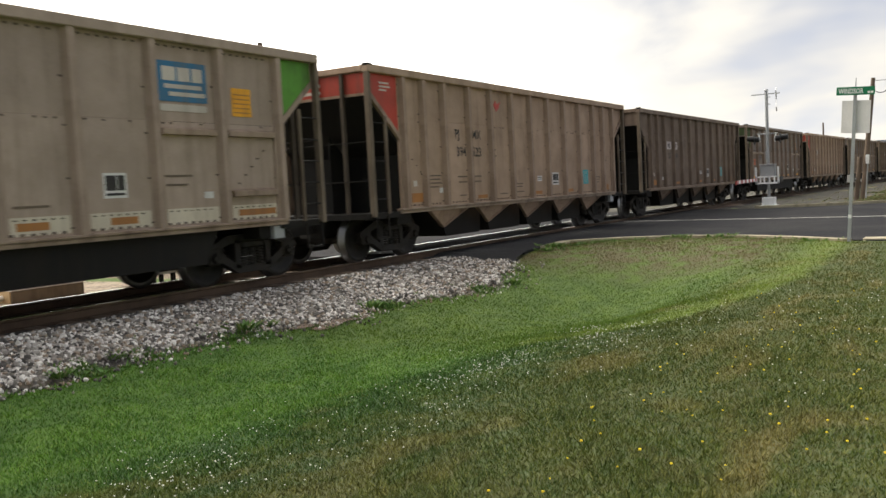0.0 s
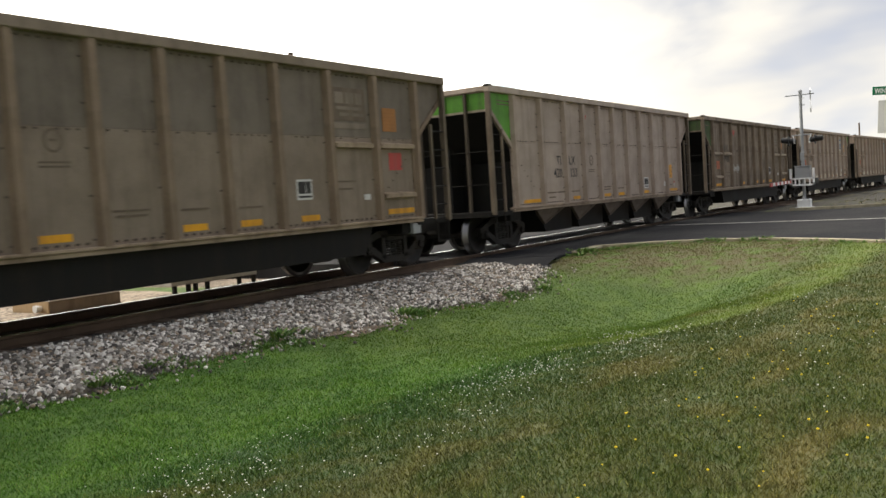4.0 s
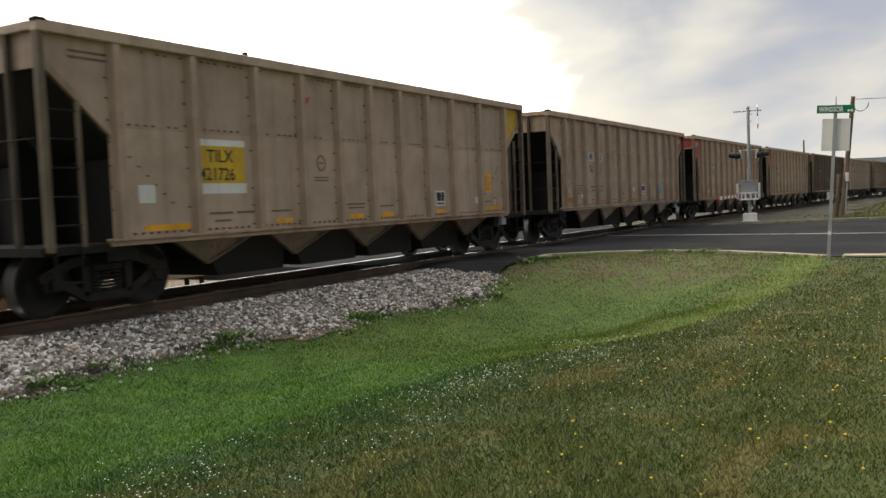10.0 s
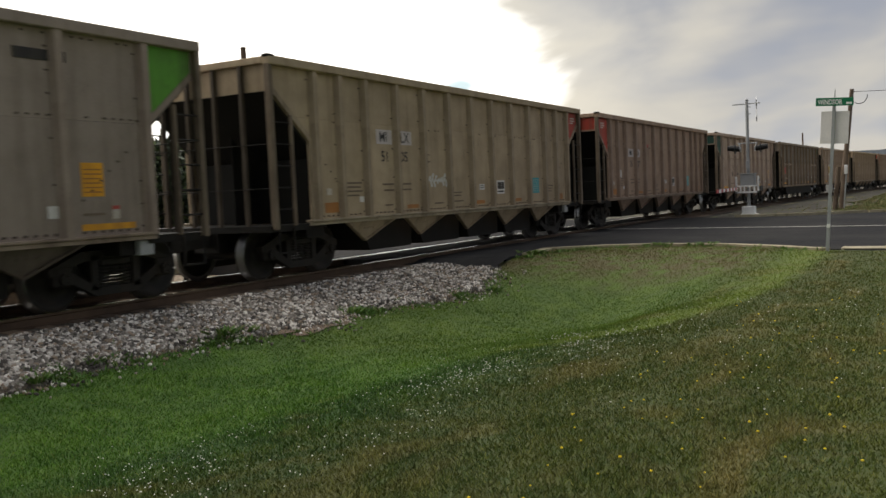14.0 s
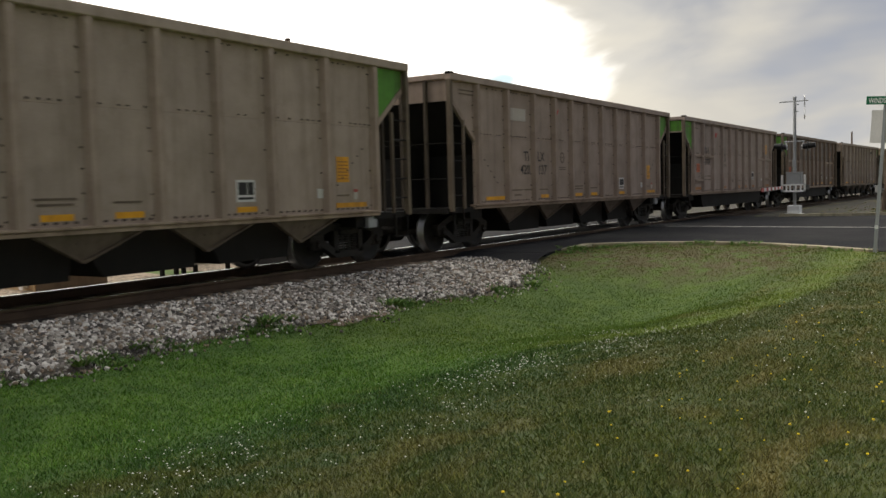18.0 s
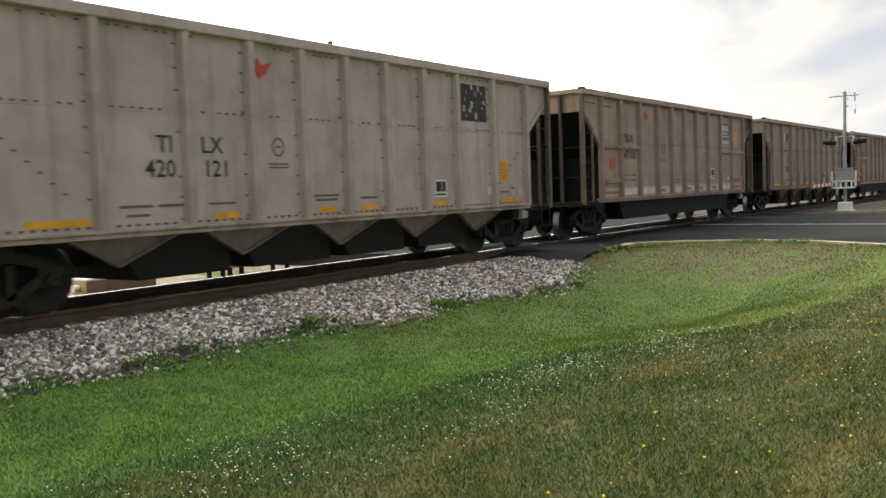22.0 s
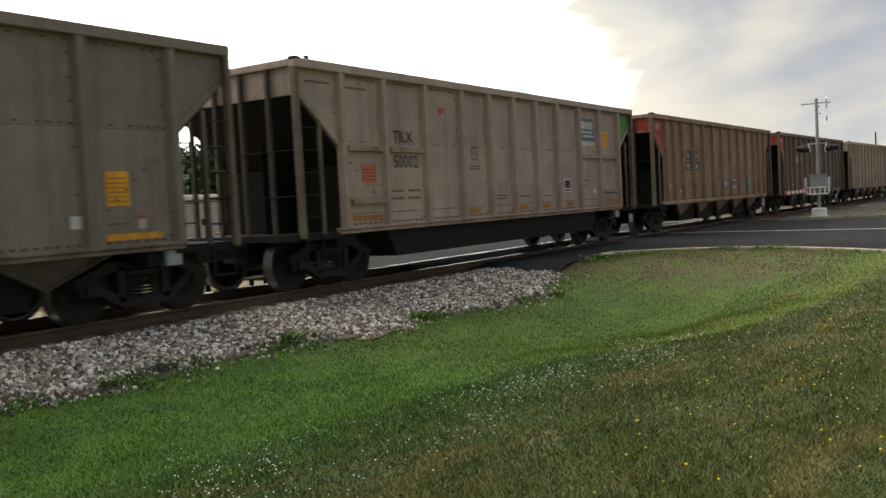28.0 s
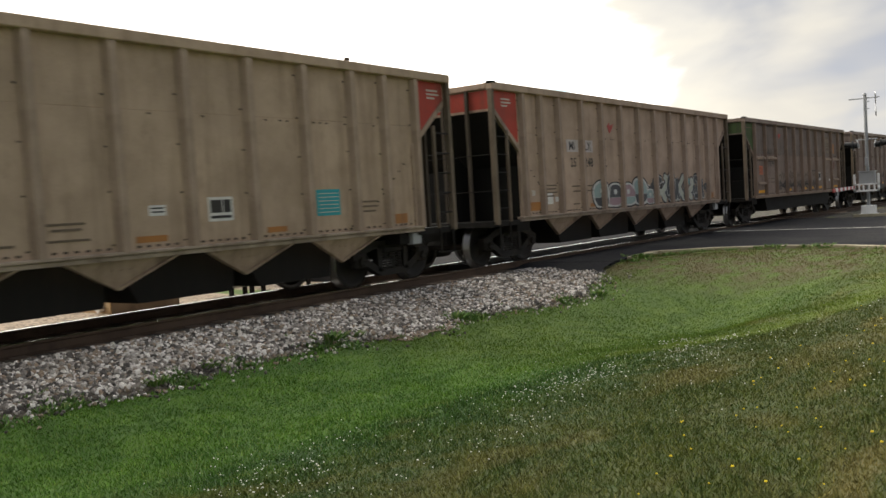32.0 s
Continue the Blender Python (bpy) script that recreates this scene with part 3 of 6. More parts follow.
def build_car(kind, paint, upper, name, category, group):
    """One car with all its fixed parts, its rear corner at the origin; the near side faces -y."""
    car = thing(name, "", category, group=group)
    e = LEN
    rib_paint = paint + "_post"
    lower_out = [(1.10, 1.0), (e - 1.10, 1.0), (e - 1.10, 2.42), (e - 0.95, 2.55), (0.95, 2.55), (1.10, 2.42)]
    upper_out = [(0.95, 2.556), (e - 0.95, 2.556), (e - 0.12, 3.25), (e - 0.12, 3.70), (0.12, 3.70), (0.12, 3.25)]
    if kind == "hopper":   # the seam between the sheets lies higher
        lower_out = lower_out[:4] + [(e - 0.612, 2.836), (0.612, 2.836)] + lower_out[4:]
        upper_out = [(0.605, 2.842), (e - 0.605, 2.842)] + upper_out[2:]
    shared = {}

    def twin(part_name, bm, mat, label=""):
        """The same piece on the near and on the far side."""
        one = part(part_name, bm, mat, car, label)
        two = part(part_name, one.data, None, car, label)
        two.matrix_basis = pose(e, 0, 0, 0, 0, 180)
        return one
    twin("lower_side_sheet", prism(lower_out, -1.50, -1.47), paint)
    twin("upper_side_sheet", prism(upper_out, -1.496, -1.47), upper)
    for x in RIBS[kind]:
        mesh = shared.setdefault("rib", None)
        one = part("side_post", mesh or rib_mesh(1.0, 3.70), None if mesh else rib_paint, car)
        shared["rib"] = one.data
        one.location = (x, 0, 0)
        two = part("side_post", one.data, None, car)
        two.matrix_basis = pose(x, 0, 0, 0, 0, 180)
    twin("top_chord", box(0.0, e, -1.62, -1.46, 3.68, 3.83, bevel=0.012), paint)
    twin("side_sill", add_box(box(1.0, e - 1.0, -1.60, -1.44, 0.985, 1.03, bevel=0.01), 1.0, e - 1.0, -1.565, -1.45, 0.925, 0.98), "sill")
    # flanges round the cut-out corners of the side
    for s in (0, 1):
        flange = [(0.12, 3.26), (0.95, 2.565), (1.10, 2.43), (1.10, 1.03), (1.18, 1.03), (1.18, 2.48), (1.02, 2.63), (0.12, 3.38)]
        twin("corner_flange", prism([(e - x if s else x, z) for x, z in flange], -1.525, -1.502), rib_paint)
    for x, turn in ((0, 0), (e, 180)):
        m = pose(x, 0, 0, 0, 0, turn)
        for piece, key, maker, mat in (
            ("end_chord", "chord", lambda: box(0.0, 0.12, -1.46, 1.46, 3.70, 3.82, bevel=0.012), paint),
            ("end_sheet", "sheet", lambda: box(0.08, 0.12, -1.50, 1.50, 3.25, 3.70), upper),
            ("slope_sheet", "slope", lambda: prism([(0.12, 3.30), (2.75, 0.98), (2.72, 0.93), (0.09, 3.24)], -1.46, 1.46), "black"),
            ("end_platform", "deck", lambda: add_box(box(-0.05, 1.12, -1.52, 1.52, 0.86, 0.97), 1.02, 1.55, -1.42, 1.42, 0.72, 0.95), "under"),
            ("coupler", "coupler", lambda: add_box(box(-0.82, -0.05, -0.11, 0.11, 0.62, 0.84), -1.0, -0.72, -0.17, 0.15, 0.58, 0.88, bevel=0.03), "iron"),
        ):
            one = part(piece, shared.get(key) or maker(), None if key in shared else mat, car)
            shared[key] = one.data
            one.matrix_basis = m
        for y in (-1.55, 1.55):
            one = part("corner_post", shared.get("corner") or box(0.0, 0.10, -0.055, 0.055, 0.90, 3.70, bevel=0.01), None if "corner" in shared else "post", car)
            shared["corner"] = one.data
            one.matrix_basis = m @ pose(0, y, 0)
            if "ladder" not in shared:
                bm = box(0.53, 0.585, -0.025, 0.025, 0.95, 2.86)
            one = part("ladder", shared.get("ladder") or bm, None if "ladder" in shared else "post", car)
            shared["ladder"] = one.data
            one.matrix_basis = m @ pose(0, y * 1.01, 0)
            if not turn:
                cap = part("corner_cap", shared.get("cap") or box(-0.02, 0.16, -0.075, 0.075, 3.80, 3.852, bevel=0.015), None if "cap" in shared else "under", car)
                shared["cap"] = cap.data
                cap.matrix_basis = m @ pose(0, y, 0)
            step_ = part("stirrup", shared.get("stirrup") or prism([(0.09, 0.92), (0.09, 0.48), (0.52, 0.48), (0.52, 0.92), (0.49, 0.92), (0.49, 0.51), (0.12, 0.51), (0.12, 0.92)], -0.014, 0.014), None if "stirrup" in shared else "under", car)
            shared["stirrup"] = step_.data
            step_.matrix_basis = one.matrix_basis
            for z in (1.24, 1.61, 1.98, 2.35, 2.72):
                rung = part("rung", shared.get("rung") or rod((0.05, 0.0, 0.0), (0.56, 0.0, 0.0), 0.014, 6), None if "rung" in shared else "under", one)
                shared["rung"] = rung.data
                rung.location = (0, 0, z)
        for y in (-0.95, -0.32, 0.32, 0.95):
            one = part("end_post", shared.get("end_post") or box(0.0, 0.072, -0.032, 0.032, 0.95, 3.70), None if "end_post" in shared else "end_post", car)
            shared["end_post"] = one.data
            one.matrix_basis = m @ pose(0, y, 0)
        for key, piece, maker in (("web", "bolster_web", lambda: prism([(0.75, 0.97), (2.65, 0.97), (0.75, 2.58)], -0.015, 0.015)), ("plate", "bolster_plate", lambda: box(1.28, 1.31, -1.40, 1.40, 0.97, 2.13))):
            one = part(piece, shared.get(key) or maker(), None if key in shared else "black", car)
            shared[key] = one.data
            one.matrix_basis = m
        one = part("grab_rail", shared.get("grab") or add_rod(rod((-0.02, -1.5, 2.35), (-0.02, 1.5, 2.35), 0.009, 6), (-0.02, -1.5, 1.60), (-0.02, 1.5, 1.60), 0.009, 6), None if "grab" in shared else "under", car)
        shared["grab"] = one.data
        one.matrix_basis = m
    part("brake_cylinder", rod((e - 0.55, -0.9, 1.22), (e - 0.55, -0.2, 1.22), 0.15, 12), "black", car)
    part("valve_box", box(e - 1.28, e - 1.02, -1.50, -1.36, 0.70, 0.91, bevel=0.01), "galvanised", car, "pale grey valve box below the sill")
    part("centre_sill", box(-0.02, e + 0.02, -0.28, 0.28, 0.52, 0.86), "under", car)
    if kind == "gondola":
        twin("tub", prism([(2.45, 0.97), (12.05, 0.97), (11.75, 0.42), (2.75, 0.42)], -1.42, -0.30), "under", "black steel tub below the side")
        for x0, x1, z in ((1.30, 2.27, 2.35), (2.50, 3.58, 2.35), (10.92, 11.98, 2.35), (12.22, 13.30, 2.35), (1.34, 2.25, 1.42), (12.26, 13.28, 1.42)):
            twin("stiffener_bar", prism([(-1.50, z), (-1.50, z + 0.12), (-1.60, z + 0.085), (-1.60, z + 0.01)], x0, x1, "x"), "sill")
    else:
        for a, b in zip(BAYS, BAYS[1:]):
            mesh = shared.get("bay%.2f" % (b - a))
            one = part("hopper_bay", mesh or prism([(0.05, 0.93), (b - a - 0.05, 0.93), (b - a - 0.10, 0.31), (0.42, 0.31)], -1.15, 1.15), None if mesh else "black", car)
            shared["bay%.2f" % (b - a)] = one.data
            one.location = (a, 0, 0)
        for x in BAYS:
            if "gusset" not in shared:
                bm = prism([(-0.86, 0.94), (0.86, 0.94), (0.0, 0.53)], -1.50, -1.46)
                for s in (-1, 1):
                    add_prism(bm, [(s * 0.86, 0.94), (s * 0.78, 0.94), (0.0, 0.572), (0.0, 0.53)], -1.545, -1.505)
                for q in (-0.14, 0.0, 0.14):
                    add_rod(bm, (q, -1.512, 0.80), (q, -1.495, 0.80), 0.022, 6)
                for v in bm.verts:   # the plate leans in towards its foot
                    v.co.y += (0.94 - v.co.z) * 0.45
            one = part("gusset", shared.get("gusset") or bm, None if "gusset" in shared else "gusset_shade" if kind == "bolted_hopper" and paint != "beige" else rib_paint, car)
            shared["gusset"] = one.data
            one.location = (x, 0, 0)
            two = part("gusset", one.data, None, car)
            two.matrix_basis = pose(x, 0, 0, 0, 0, 180)
    # bolt heads along posts, seam and sill
    bm = bmesh.new()
    heads = []
    for n, x in enumerate(RIBS[kind]):
        pitch = 0.30 if kind == "bolted_hopper" else 0.62
        z = 1.12
        while z < 3.55:
            if kind != "bolted_hopper" or random.random() < 0.7:
                heads.append((x - 0.135, z))
            z += pitch * random.uniform(0.9, 1.1)
    x = 1.3
    while x < e - 1.25:
        if min(abs(x - r) for r in RIBS[kind]) > 0.14:
            heads.append((x, 1.075))
            if kind == "bolted_hopper":
                heads += [(x, q) for q in (2.60, 3.63) if random.random() < 0.6]
            elif kind == "hopper":
                heads += [(x, 2.80)] if random.random() < 0.30 else []
            elif kind == "gondola":
                heads.append((x, 3.63))
                heads += [(x, 2.525)] if random.random() < 0.6 else []
        x += 0.145
    for n in range(6):
        heads += [(1.42 + 0.15 * n, 2.15 - 0.13 * n), (e - 1.42 - 0.15 * n, 2.15 - 0.13 * n)]
    for x, z in heads:
        w, h = (0.027, 0.015) if z < 1.1 else (0.020, 0.012)
        add_box(bm, x - w, x + w, -1.512, -1.495, z - h, z + h)
    tagged(part("rivet_work", bm, "rivet", car), kind="stuff")
    for x in (1.30, e - 1.35):
        add_truck(car, x)
    return car


# -- paint and lettering of single cars --


def plate(car, name, x0, x1, z0, z1, mat, label="", lift=0.0):
    return part(name, box(x0, x1, -1.506 - lift, -1.498, z0, z1), mat, car, label)


def words(car, text, x, z, height, mat="ink", name="lettering", label="", wide=1.0, lift=0.0):
    ob = part(name, lettering(text, height, mat, 0.0025), None, car, label)
    ob.matrix_basis = Matrix.LocRotScale((x, -1.509 - lift, z), None, (wide, 1, 1))
    return ob


def bars(car, name, rows, mat="faint_ink"):
    """Writing too small to read: rows of x0, x1, z, height."""
    bm = bmesh.new()
    for x0, x1, z, h in rows:
        add_box(bm, x0, x1, -1.5088, -1.498, z, z + h)
    return tagged(part(name, bm, mat, car), kind="stuff")


def end_paint(car, mat, front):
    """The painted corner of a car's side, and its end sheet at the rear."""
    outline = [(0.13, 3.675), (1.10, 3.675), (1.10, 2.52), (0.13, 3.34)]
    if front:
        outline = [(LEN - x, z) for x, z in outline]
    part("corner_panel", prism(outline, -1.507, -1.490), mat, car, M[mat].name.replace("_", " "))
    if not front:
        part("end_panel", box(0.074, 0.085, -1.45, 1.45, 3.30, 3.68), mat, car, M[mat].name.replace("_", " "))
        for y0, y1, z0, z1 in ((-0.40, 0.05, 3.36, 3.42), (-0.40, -0.05, 3.50, 3.56)) if mat == "red" else ():
            part("end_mark", box(0.070, 0.0755, y0, y1, z0, z1), "pale", car)
    if mat == "red":
        q = LEN - 0.62 if front else 0.50
        bars(car, "stencil_line", [(q, q + 0.34, 3.50, 0.035), (q, q + 0.38, 3.43, 0.035), (q, q + 0.24, 3.36, 0.035)], "pale")


def bird(car, x, z, s=1.0):
    """A small red painted mark like a tick."""
    out = [(0, 0.10), (0.10, 0.20), (0.17, 0.12), (0.36, 0.18), (0.24, 0.02), (0.12, -0.06)]
    part("painted_mark", prism([(x + p * s, z + q * s) for p, q in out], -1.505, -1.490), "mark_red", car)


def ring(car, x, z, r, mat="faint_ink"):
    bm = bmesh.new()
    for n in range(16):
        a, b = 2 * math.pi * n / 16, 2 * math.pi * (n + 1) / 16
        pts = [(x + q * math.cos(c), z + q * 1.15 * math.sin(c)) for q, c in ((r, a), (r, b), (r * 0.78, b), (r * 0.78, a))]
        add_prism(bm, pts, -1.504, -1.498)
    add_box(bm, x - r * 0.4, x + r * 0.4, -1.504, -1.498, z - r * 0.1, z + r * 0.15)
    add_box(bm, x - r * 1.6, x + r * 1.6, -1.504, -1.498, z - r * 2.1, z - r * 1.9)
    add_box(bm, x - r * 1.6, x + r * 1.6, -1.504, -1.498, z - r * 2.5, z - r * 2.3)
    return part("round_emblem", bm, mat, car)


def panel_mark(car, x0, x1, z0, z1):
    """A small white-framed black label, its face split in two over a white foot."""
    plate(car, "label_frame", x0, x1, z0, z1, "white")
    d = (x1 - x0) * 0.09
    cut = x0 + (x1 - x0) * 0.58
    plate(car, "label_face", x0 + d, cut - d * 0.25, z0 + 3 * d, z1 - d, "ink", lift=0.003)
    plate(car, "label_face", cut + d * 0.25, x1 - d, z0 + 3 * d, z1 - d, "ink", lift=0.003)
    plate(car, "label_stripe", x0 + d, x1 - d, z0 + d, z0 + 2 * d, "ink", lift=0.003)


def strip(car, x0, x1, z=1.12, h=0.085, mat="orange"):
    return plate(car, "reflective_strip", x0, x1, z, z + h, mat)


def scribble(car, x0, x1, z0, z1, mat, seed, width=0.022, loops=6):
    """A tag sprayed in one line."""
    rng = random.Random(seed)
    pts = []
    n = loops * 14
    p1, p2 = rng.uniform(0, 6), rng.uniform(0, 6)
    for i in range(n):
        u = i / (n - 1)
        pts.append(Vector((x0 + (x1 - x0) * (u + 0.05 * math.sin(u * loops * 12.6 + p1)), 0, (z0 + z1) / 2 + (z1 - z0) / 2 * math.sin(u * loops * 6.28 + p2) * (0.6 + 0.4 * math.sin(u * 9 + p1)))))
    bm = bmesh.new()
    last = None
    for i, pnt in enumerate(pts):
        d = pts[min(i + 1, n - 1)] - pts[max(i - 1, 0)]
        side = Vector((-d.z, 0, d.x)).normalized() * width
        pair = [bm.verts.new((*(pnt + side).xz, 0)), bm.verts.new((*(pnt - side).xz, 0))]
        for v in pair:
            v.co = Vector((v.co.x, -1.507 - 0.0001 * (i % 7), v.co.y))
        if last:
            bm.faces.new((last[0], last[1], pair[1], pair[0]))
        last = pair
    return part("sprayed_tag", bm, mat, car)


def bubbles(car, x0, x1, z0, z1, fills, seed, count, halo="ink", line="spray_white"):
    """Fat overlapping sprayed forms: a dark halo, a white line, fills of two tones."""
    rng = random.Random(seed)
    for i in range(count):
        u = (i + 0.5) / count
        cx = x0 + (x1 - x0) * u
        rx, top = (x1 - x0) / count * 0.60, z1 - (z1 - z0) * 0.22 * rng.random()
        cz, rz = (z0 + top) / 2, (top - z0) / 2
        a2, a3 = rng.uniform(0, 6), rng.uniform(0, 6)
        out = []
        for n in range(30):
            a = 2 * math.pi * n / 30
            r = 1 + 0.10 * math.sin(2 * a + a2) + 0.10 * math.sin(3 * a + a3)
            # squarish below, round above
            sx, sz = math.cos(a), math.sin(a)
            p = 0.55 if sz < 0 else 0.85
            out.append((cx + rx * r * math.copysign(abs(sx) ** p, sx), max(cz + rz * math.copysign(abs(sz) ** p, sz), 1.05)))

        def layer(name, scale, mat, depth, lo=-9.0, hi=9.0):
            bm = bmesh.new()
            bm.faces.new([bm.verts.new((cx + (px - cx) * scale, -1.5065 - depth - 0.0004 * (i % 4), min(max(cz + (pz - cz) * scale, lo), hi))) for px, pz in out])
            part(name, bm, mat, car)
        layer("sprayed_halo", 1.10, halo, 0.0)
        layer("sprayed_outline", 1.0, line, 0.002)
        layer("sprayed_fill", 0.84, fills[i % len(fills)], 0.004, lo=cz - rz * 0.2)
        layer("sprayed_fill", 0.84, fills[(i + 1) % len(fills)], 0.0045, hi=cz - rz * 0.22)
        eye = bmesh.new()
        eye.faces.new([eye.verts.new((cx + rx * 0.2 * math.cos(a), -1.5135, cz + rz * (0.25 + 0.22 * math.sin(a)))) for a in (2 * math.pi * n / 10 for n in range(10))])
        part("sprayed_outline", eye, line, car)


def stroke_mesh(points, width, depth, wobble=0.0):
    """A ribbon along points (x, z) on the car's side, with round ends."""
    bm = bmesh.new()
    pts = [Vector(p) for p in points]
    last = None
    for i, p in enumerate(pts):
        d = pts[min(i + 1, len(pts) - 1)] - pts[max(i - 1, 0)]
        side = Vector((-d.y, d.x)).normalized() * width * (1 + wobble * math.sin(i * 0.9))
        y = -1.5066 - depth - 0.00006 * i
        pair = [bm.verts.new((p.x + side.x, y, max(p.y + side.y, 1.045))), bm.verts.new((p.x - side.x, y, max(p.y - side.y, 1.045)))]
        if last:
            bm.faces.new((last[0], last[1], pair[1], pair[0]))
        last = pair
    for p in (pts[0], pts[-1]):
        bm.faces.new([bm.verts.new((p.x + width * math.cos(a), -1.5064 - depth, max(p.y + width * math.sin(a), 1.045 + 0.001 * n))) for n, a in enumerate(2 * math.pi * q / 12 for q in range(12))])
    return bm


def wildstyle(car, x0, x1, z0, z1, fills, seed, count):
    """Sprayed letter-like strokes: a black backing, white outlines, grey and pale fills, thrown over a pale cloud."""
    rng = random.Random(seed)
    w = (x1 - x0) / count
    shapes = (
        lambda u: (0.5 + 0.42 * math.cos(3.6 - 5.6 * u), 0.5 + 0.46 * math.sin(3.6 - 5.6 * u)),
        lambda u: (0.12 + 0.30 * math.sin(u * 3.14) + 0.65 * u * u, 0.05 + 0.95 * math.sin(min(1.0, u * 1.6) * 1.9)),
        lambda u: (0.15 + 0.75 * u, 0.95 - 0.9 * abs(math.sin(u * 4.5))),
        lambda u: (0.5 - 0.38 * math.sin(6.0 * u), 0.05 + 0.9 * u),
        lambda u: (0.15 + 0.7 * abs(2 * u - 1), 0.05 + 0.9 * u),
    )
    runs = []
    for i in range(count):
        shape, top = shapes[(i * 2 + seed) % len(shapes)], rng.uniform(0.80, 1.0)
        runs.append([(x0 + w * (i - 0.06 + 1.10 * shape(n / 21)[0]), z0 + 0.10 + (z1 - z0 - 0.17) * top * shape(n / 21)[1]) for n in range(22)])
    for i, line in enumerate(runs):
        part("sprayed_halo", stroke_mesh(line, 0.150, 0.0004 * (i % 3), 0.10), "ink", car)
    for i, line in enumerate(runs):
        low = [(x + 0.03, z0 + 0.06 + (z - z0) * 0.40) for x, z in line]
        part("sprayed_fill", stroke_mesh(low, 0.095, 0.0042 + 0.0004 * (i % 3), 0.2), fills[(i + 1) % len(fills)], car)
    for i, line in enumerate(runs):
        part("sprayed_outline", stroke_mesh(line, 0.100, 0.0072 + 0.0008 * (i % 3)), "spray_white", car)
        part("sprayed_fill", stroke_mesh(line, 0.074, 0.0104 + 0.0008 * (i % 3), 0.12), fills[i % len(fills)], car)


MASTER = {}


def new_car(kind, paint, upper, label):
    """A copy of the car of that build and paint; it is built when first asked for."""
    name, category = {"hopper": ("hopper_car", "hopper car"), "bolted_hopper": ("hopper_car", "hopper car"), "gondola": ("gondola_car", "gondola car")}[kind]
    key = (kind, paint, upper)
    if key not in MASTER:
        MASTER[key] = build_car(kind, paint, upper, name, category, "cars of the coal train")
        car = MASTER[key]
    else:
        source = MASTER[key]
        car = copy_thing(source, Matrix())
        for child in list(car.children):   # leave out what was painted on the first one
            if child.name.split(".")[0] in PAINTED:
                for sub in list(child.children):
                    bpy.data.objects.remove(sub)
                bpy.data.objects.remove(child)
    return tagged(car, label)


PAINTED = {"corner_panel", "end_panel", "end_mark", "stencil_line", "painted_mark", "round_emblem", "label_frame", "label_face", "label_stripe", "reflective_strip",
           "sprayed_tag", "sprayed_halo", "sprayed_outline", "sprayed_fill", "lettering", "number_lettering", "logo_panel", "logo_bar", "logo_strip", "paint_patch", "notice_label", "mark_panel", "sill_patch", "rivet_strip"}


def dress_hopper(car, marks, number, seed, white_panel=True, teal=True):
    """The usual marks of a beige hopper: owner's letters and number split by a post, small labels, strips."""
    a, b = marks
    if white_panel:
        plate(car, "mark_panel", 3.28, 3.85, 2.45, 2.74, "ghost")
        plate(car, "mark_panel", 4.13, 4.62, 2.45, 2.74, "ghost")
    words(car, a, 3.38, 2.50, 0.21)
    words(car, b, 4.17, 2.50, 0.21)
    words(car, number[0], 3.42, 2.10, 0.22, name="number_lettering")
    words(car, number[1], 4.15, 2.10, 0.22, name="number_lettering")
    bars(car, "stencil_line", [(3.45, 3.85, 1.62, 0.035), (3.5, 3.85, 1.50, 0.035), (4.15, 4.55, 1.62, 0.035), (4.2, 4.55, 1.50, 0.035), (3.5, 3.8, 1.2, 0.03),
                                (2.15, 2.7, 1.66, 0.03), (2.2, 2.65, 1.58, 0.03), (2.15, 2.72, 1.50, 0.03), (2.2, 2.6, 1.42, 0.03), (5.2, 5.35, 2.25, 0.03), (5.2, 5.38, 2.10, 0.03),
                                (6.3, 6.8, 1.40, 0.03), (6.35, 6.75, 1.33, 0.03), (6.3, 6.85, 1.20, 0.03), (11.85, 12.3, 1.5, 0.03), (11.85, 12.3, 1.42, 0.03), (11.85, 12.25, 1.34, 0.03), (5.5, 5.9, 1.18, 0.03)])
    strip(car, 1.50, 1.92, 1.13, 0.19, "orange_dull")
    strip(car, 4.36, 4.82, 1.12, 0.08, "orange_dull")
    strip(car, 7.50, 7.98, 1.12, 0.085, "orange_dull")
    strip(car, 9.75, 10.15, 1.12, 0.085, "orange_dull")
    strip(car, 12.75, 13.1, 1.10, 0.17, "orange_dull")
    plate(car, "notice_label", 1.58, 1.72, 1.46, 1.58, "pale")
    plate(car, "notice_label", 2.62, 2.76, 1.30, 1.41, "white")
    plate(car, "notice_label", 7.72, 7.98, 1.46, 1.60, "white")
    bars(car, "stencil_line", [(7.75, 7.95, 1.55, 0.02), (7.75, 7.95, 1.50, 0.02)], "ink")
    panel_mark(car, 8.68, 9.12, 1.34, 1.68)
    plate(car, "notice_label", 12.62, 12.72, 1.30, 1.42, "white")
    if teal:
        plate(car, "notice_label", 10.82, 11.36, 1.32, 1.74, "teal", "teal lettered notice")
        bars(car, "stencil_line", [(10.86, 11.32, 1.37 + 0.06 * n, 0.012) for n in range(6)], "pale")


def shifted(car, before, dx):
    """Move the marks that were added since along the car."""
    for child in car.children:
        if child not in before:
            child.location.x += dx


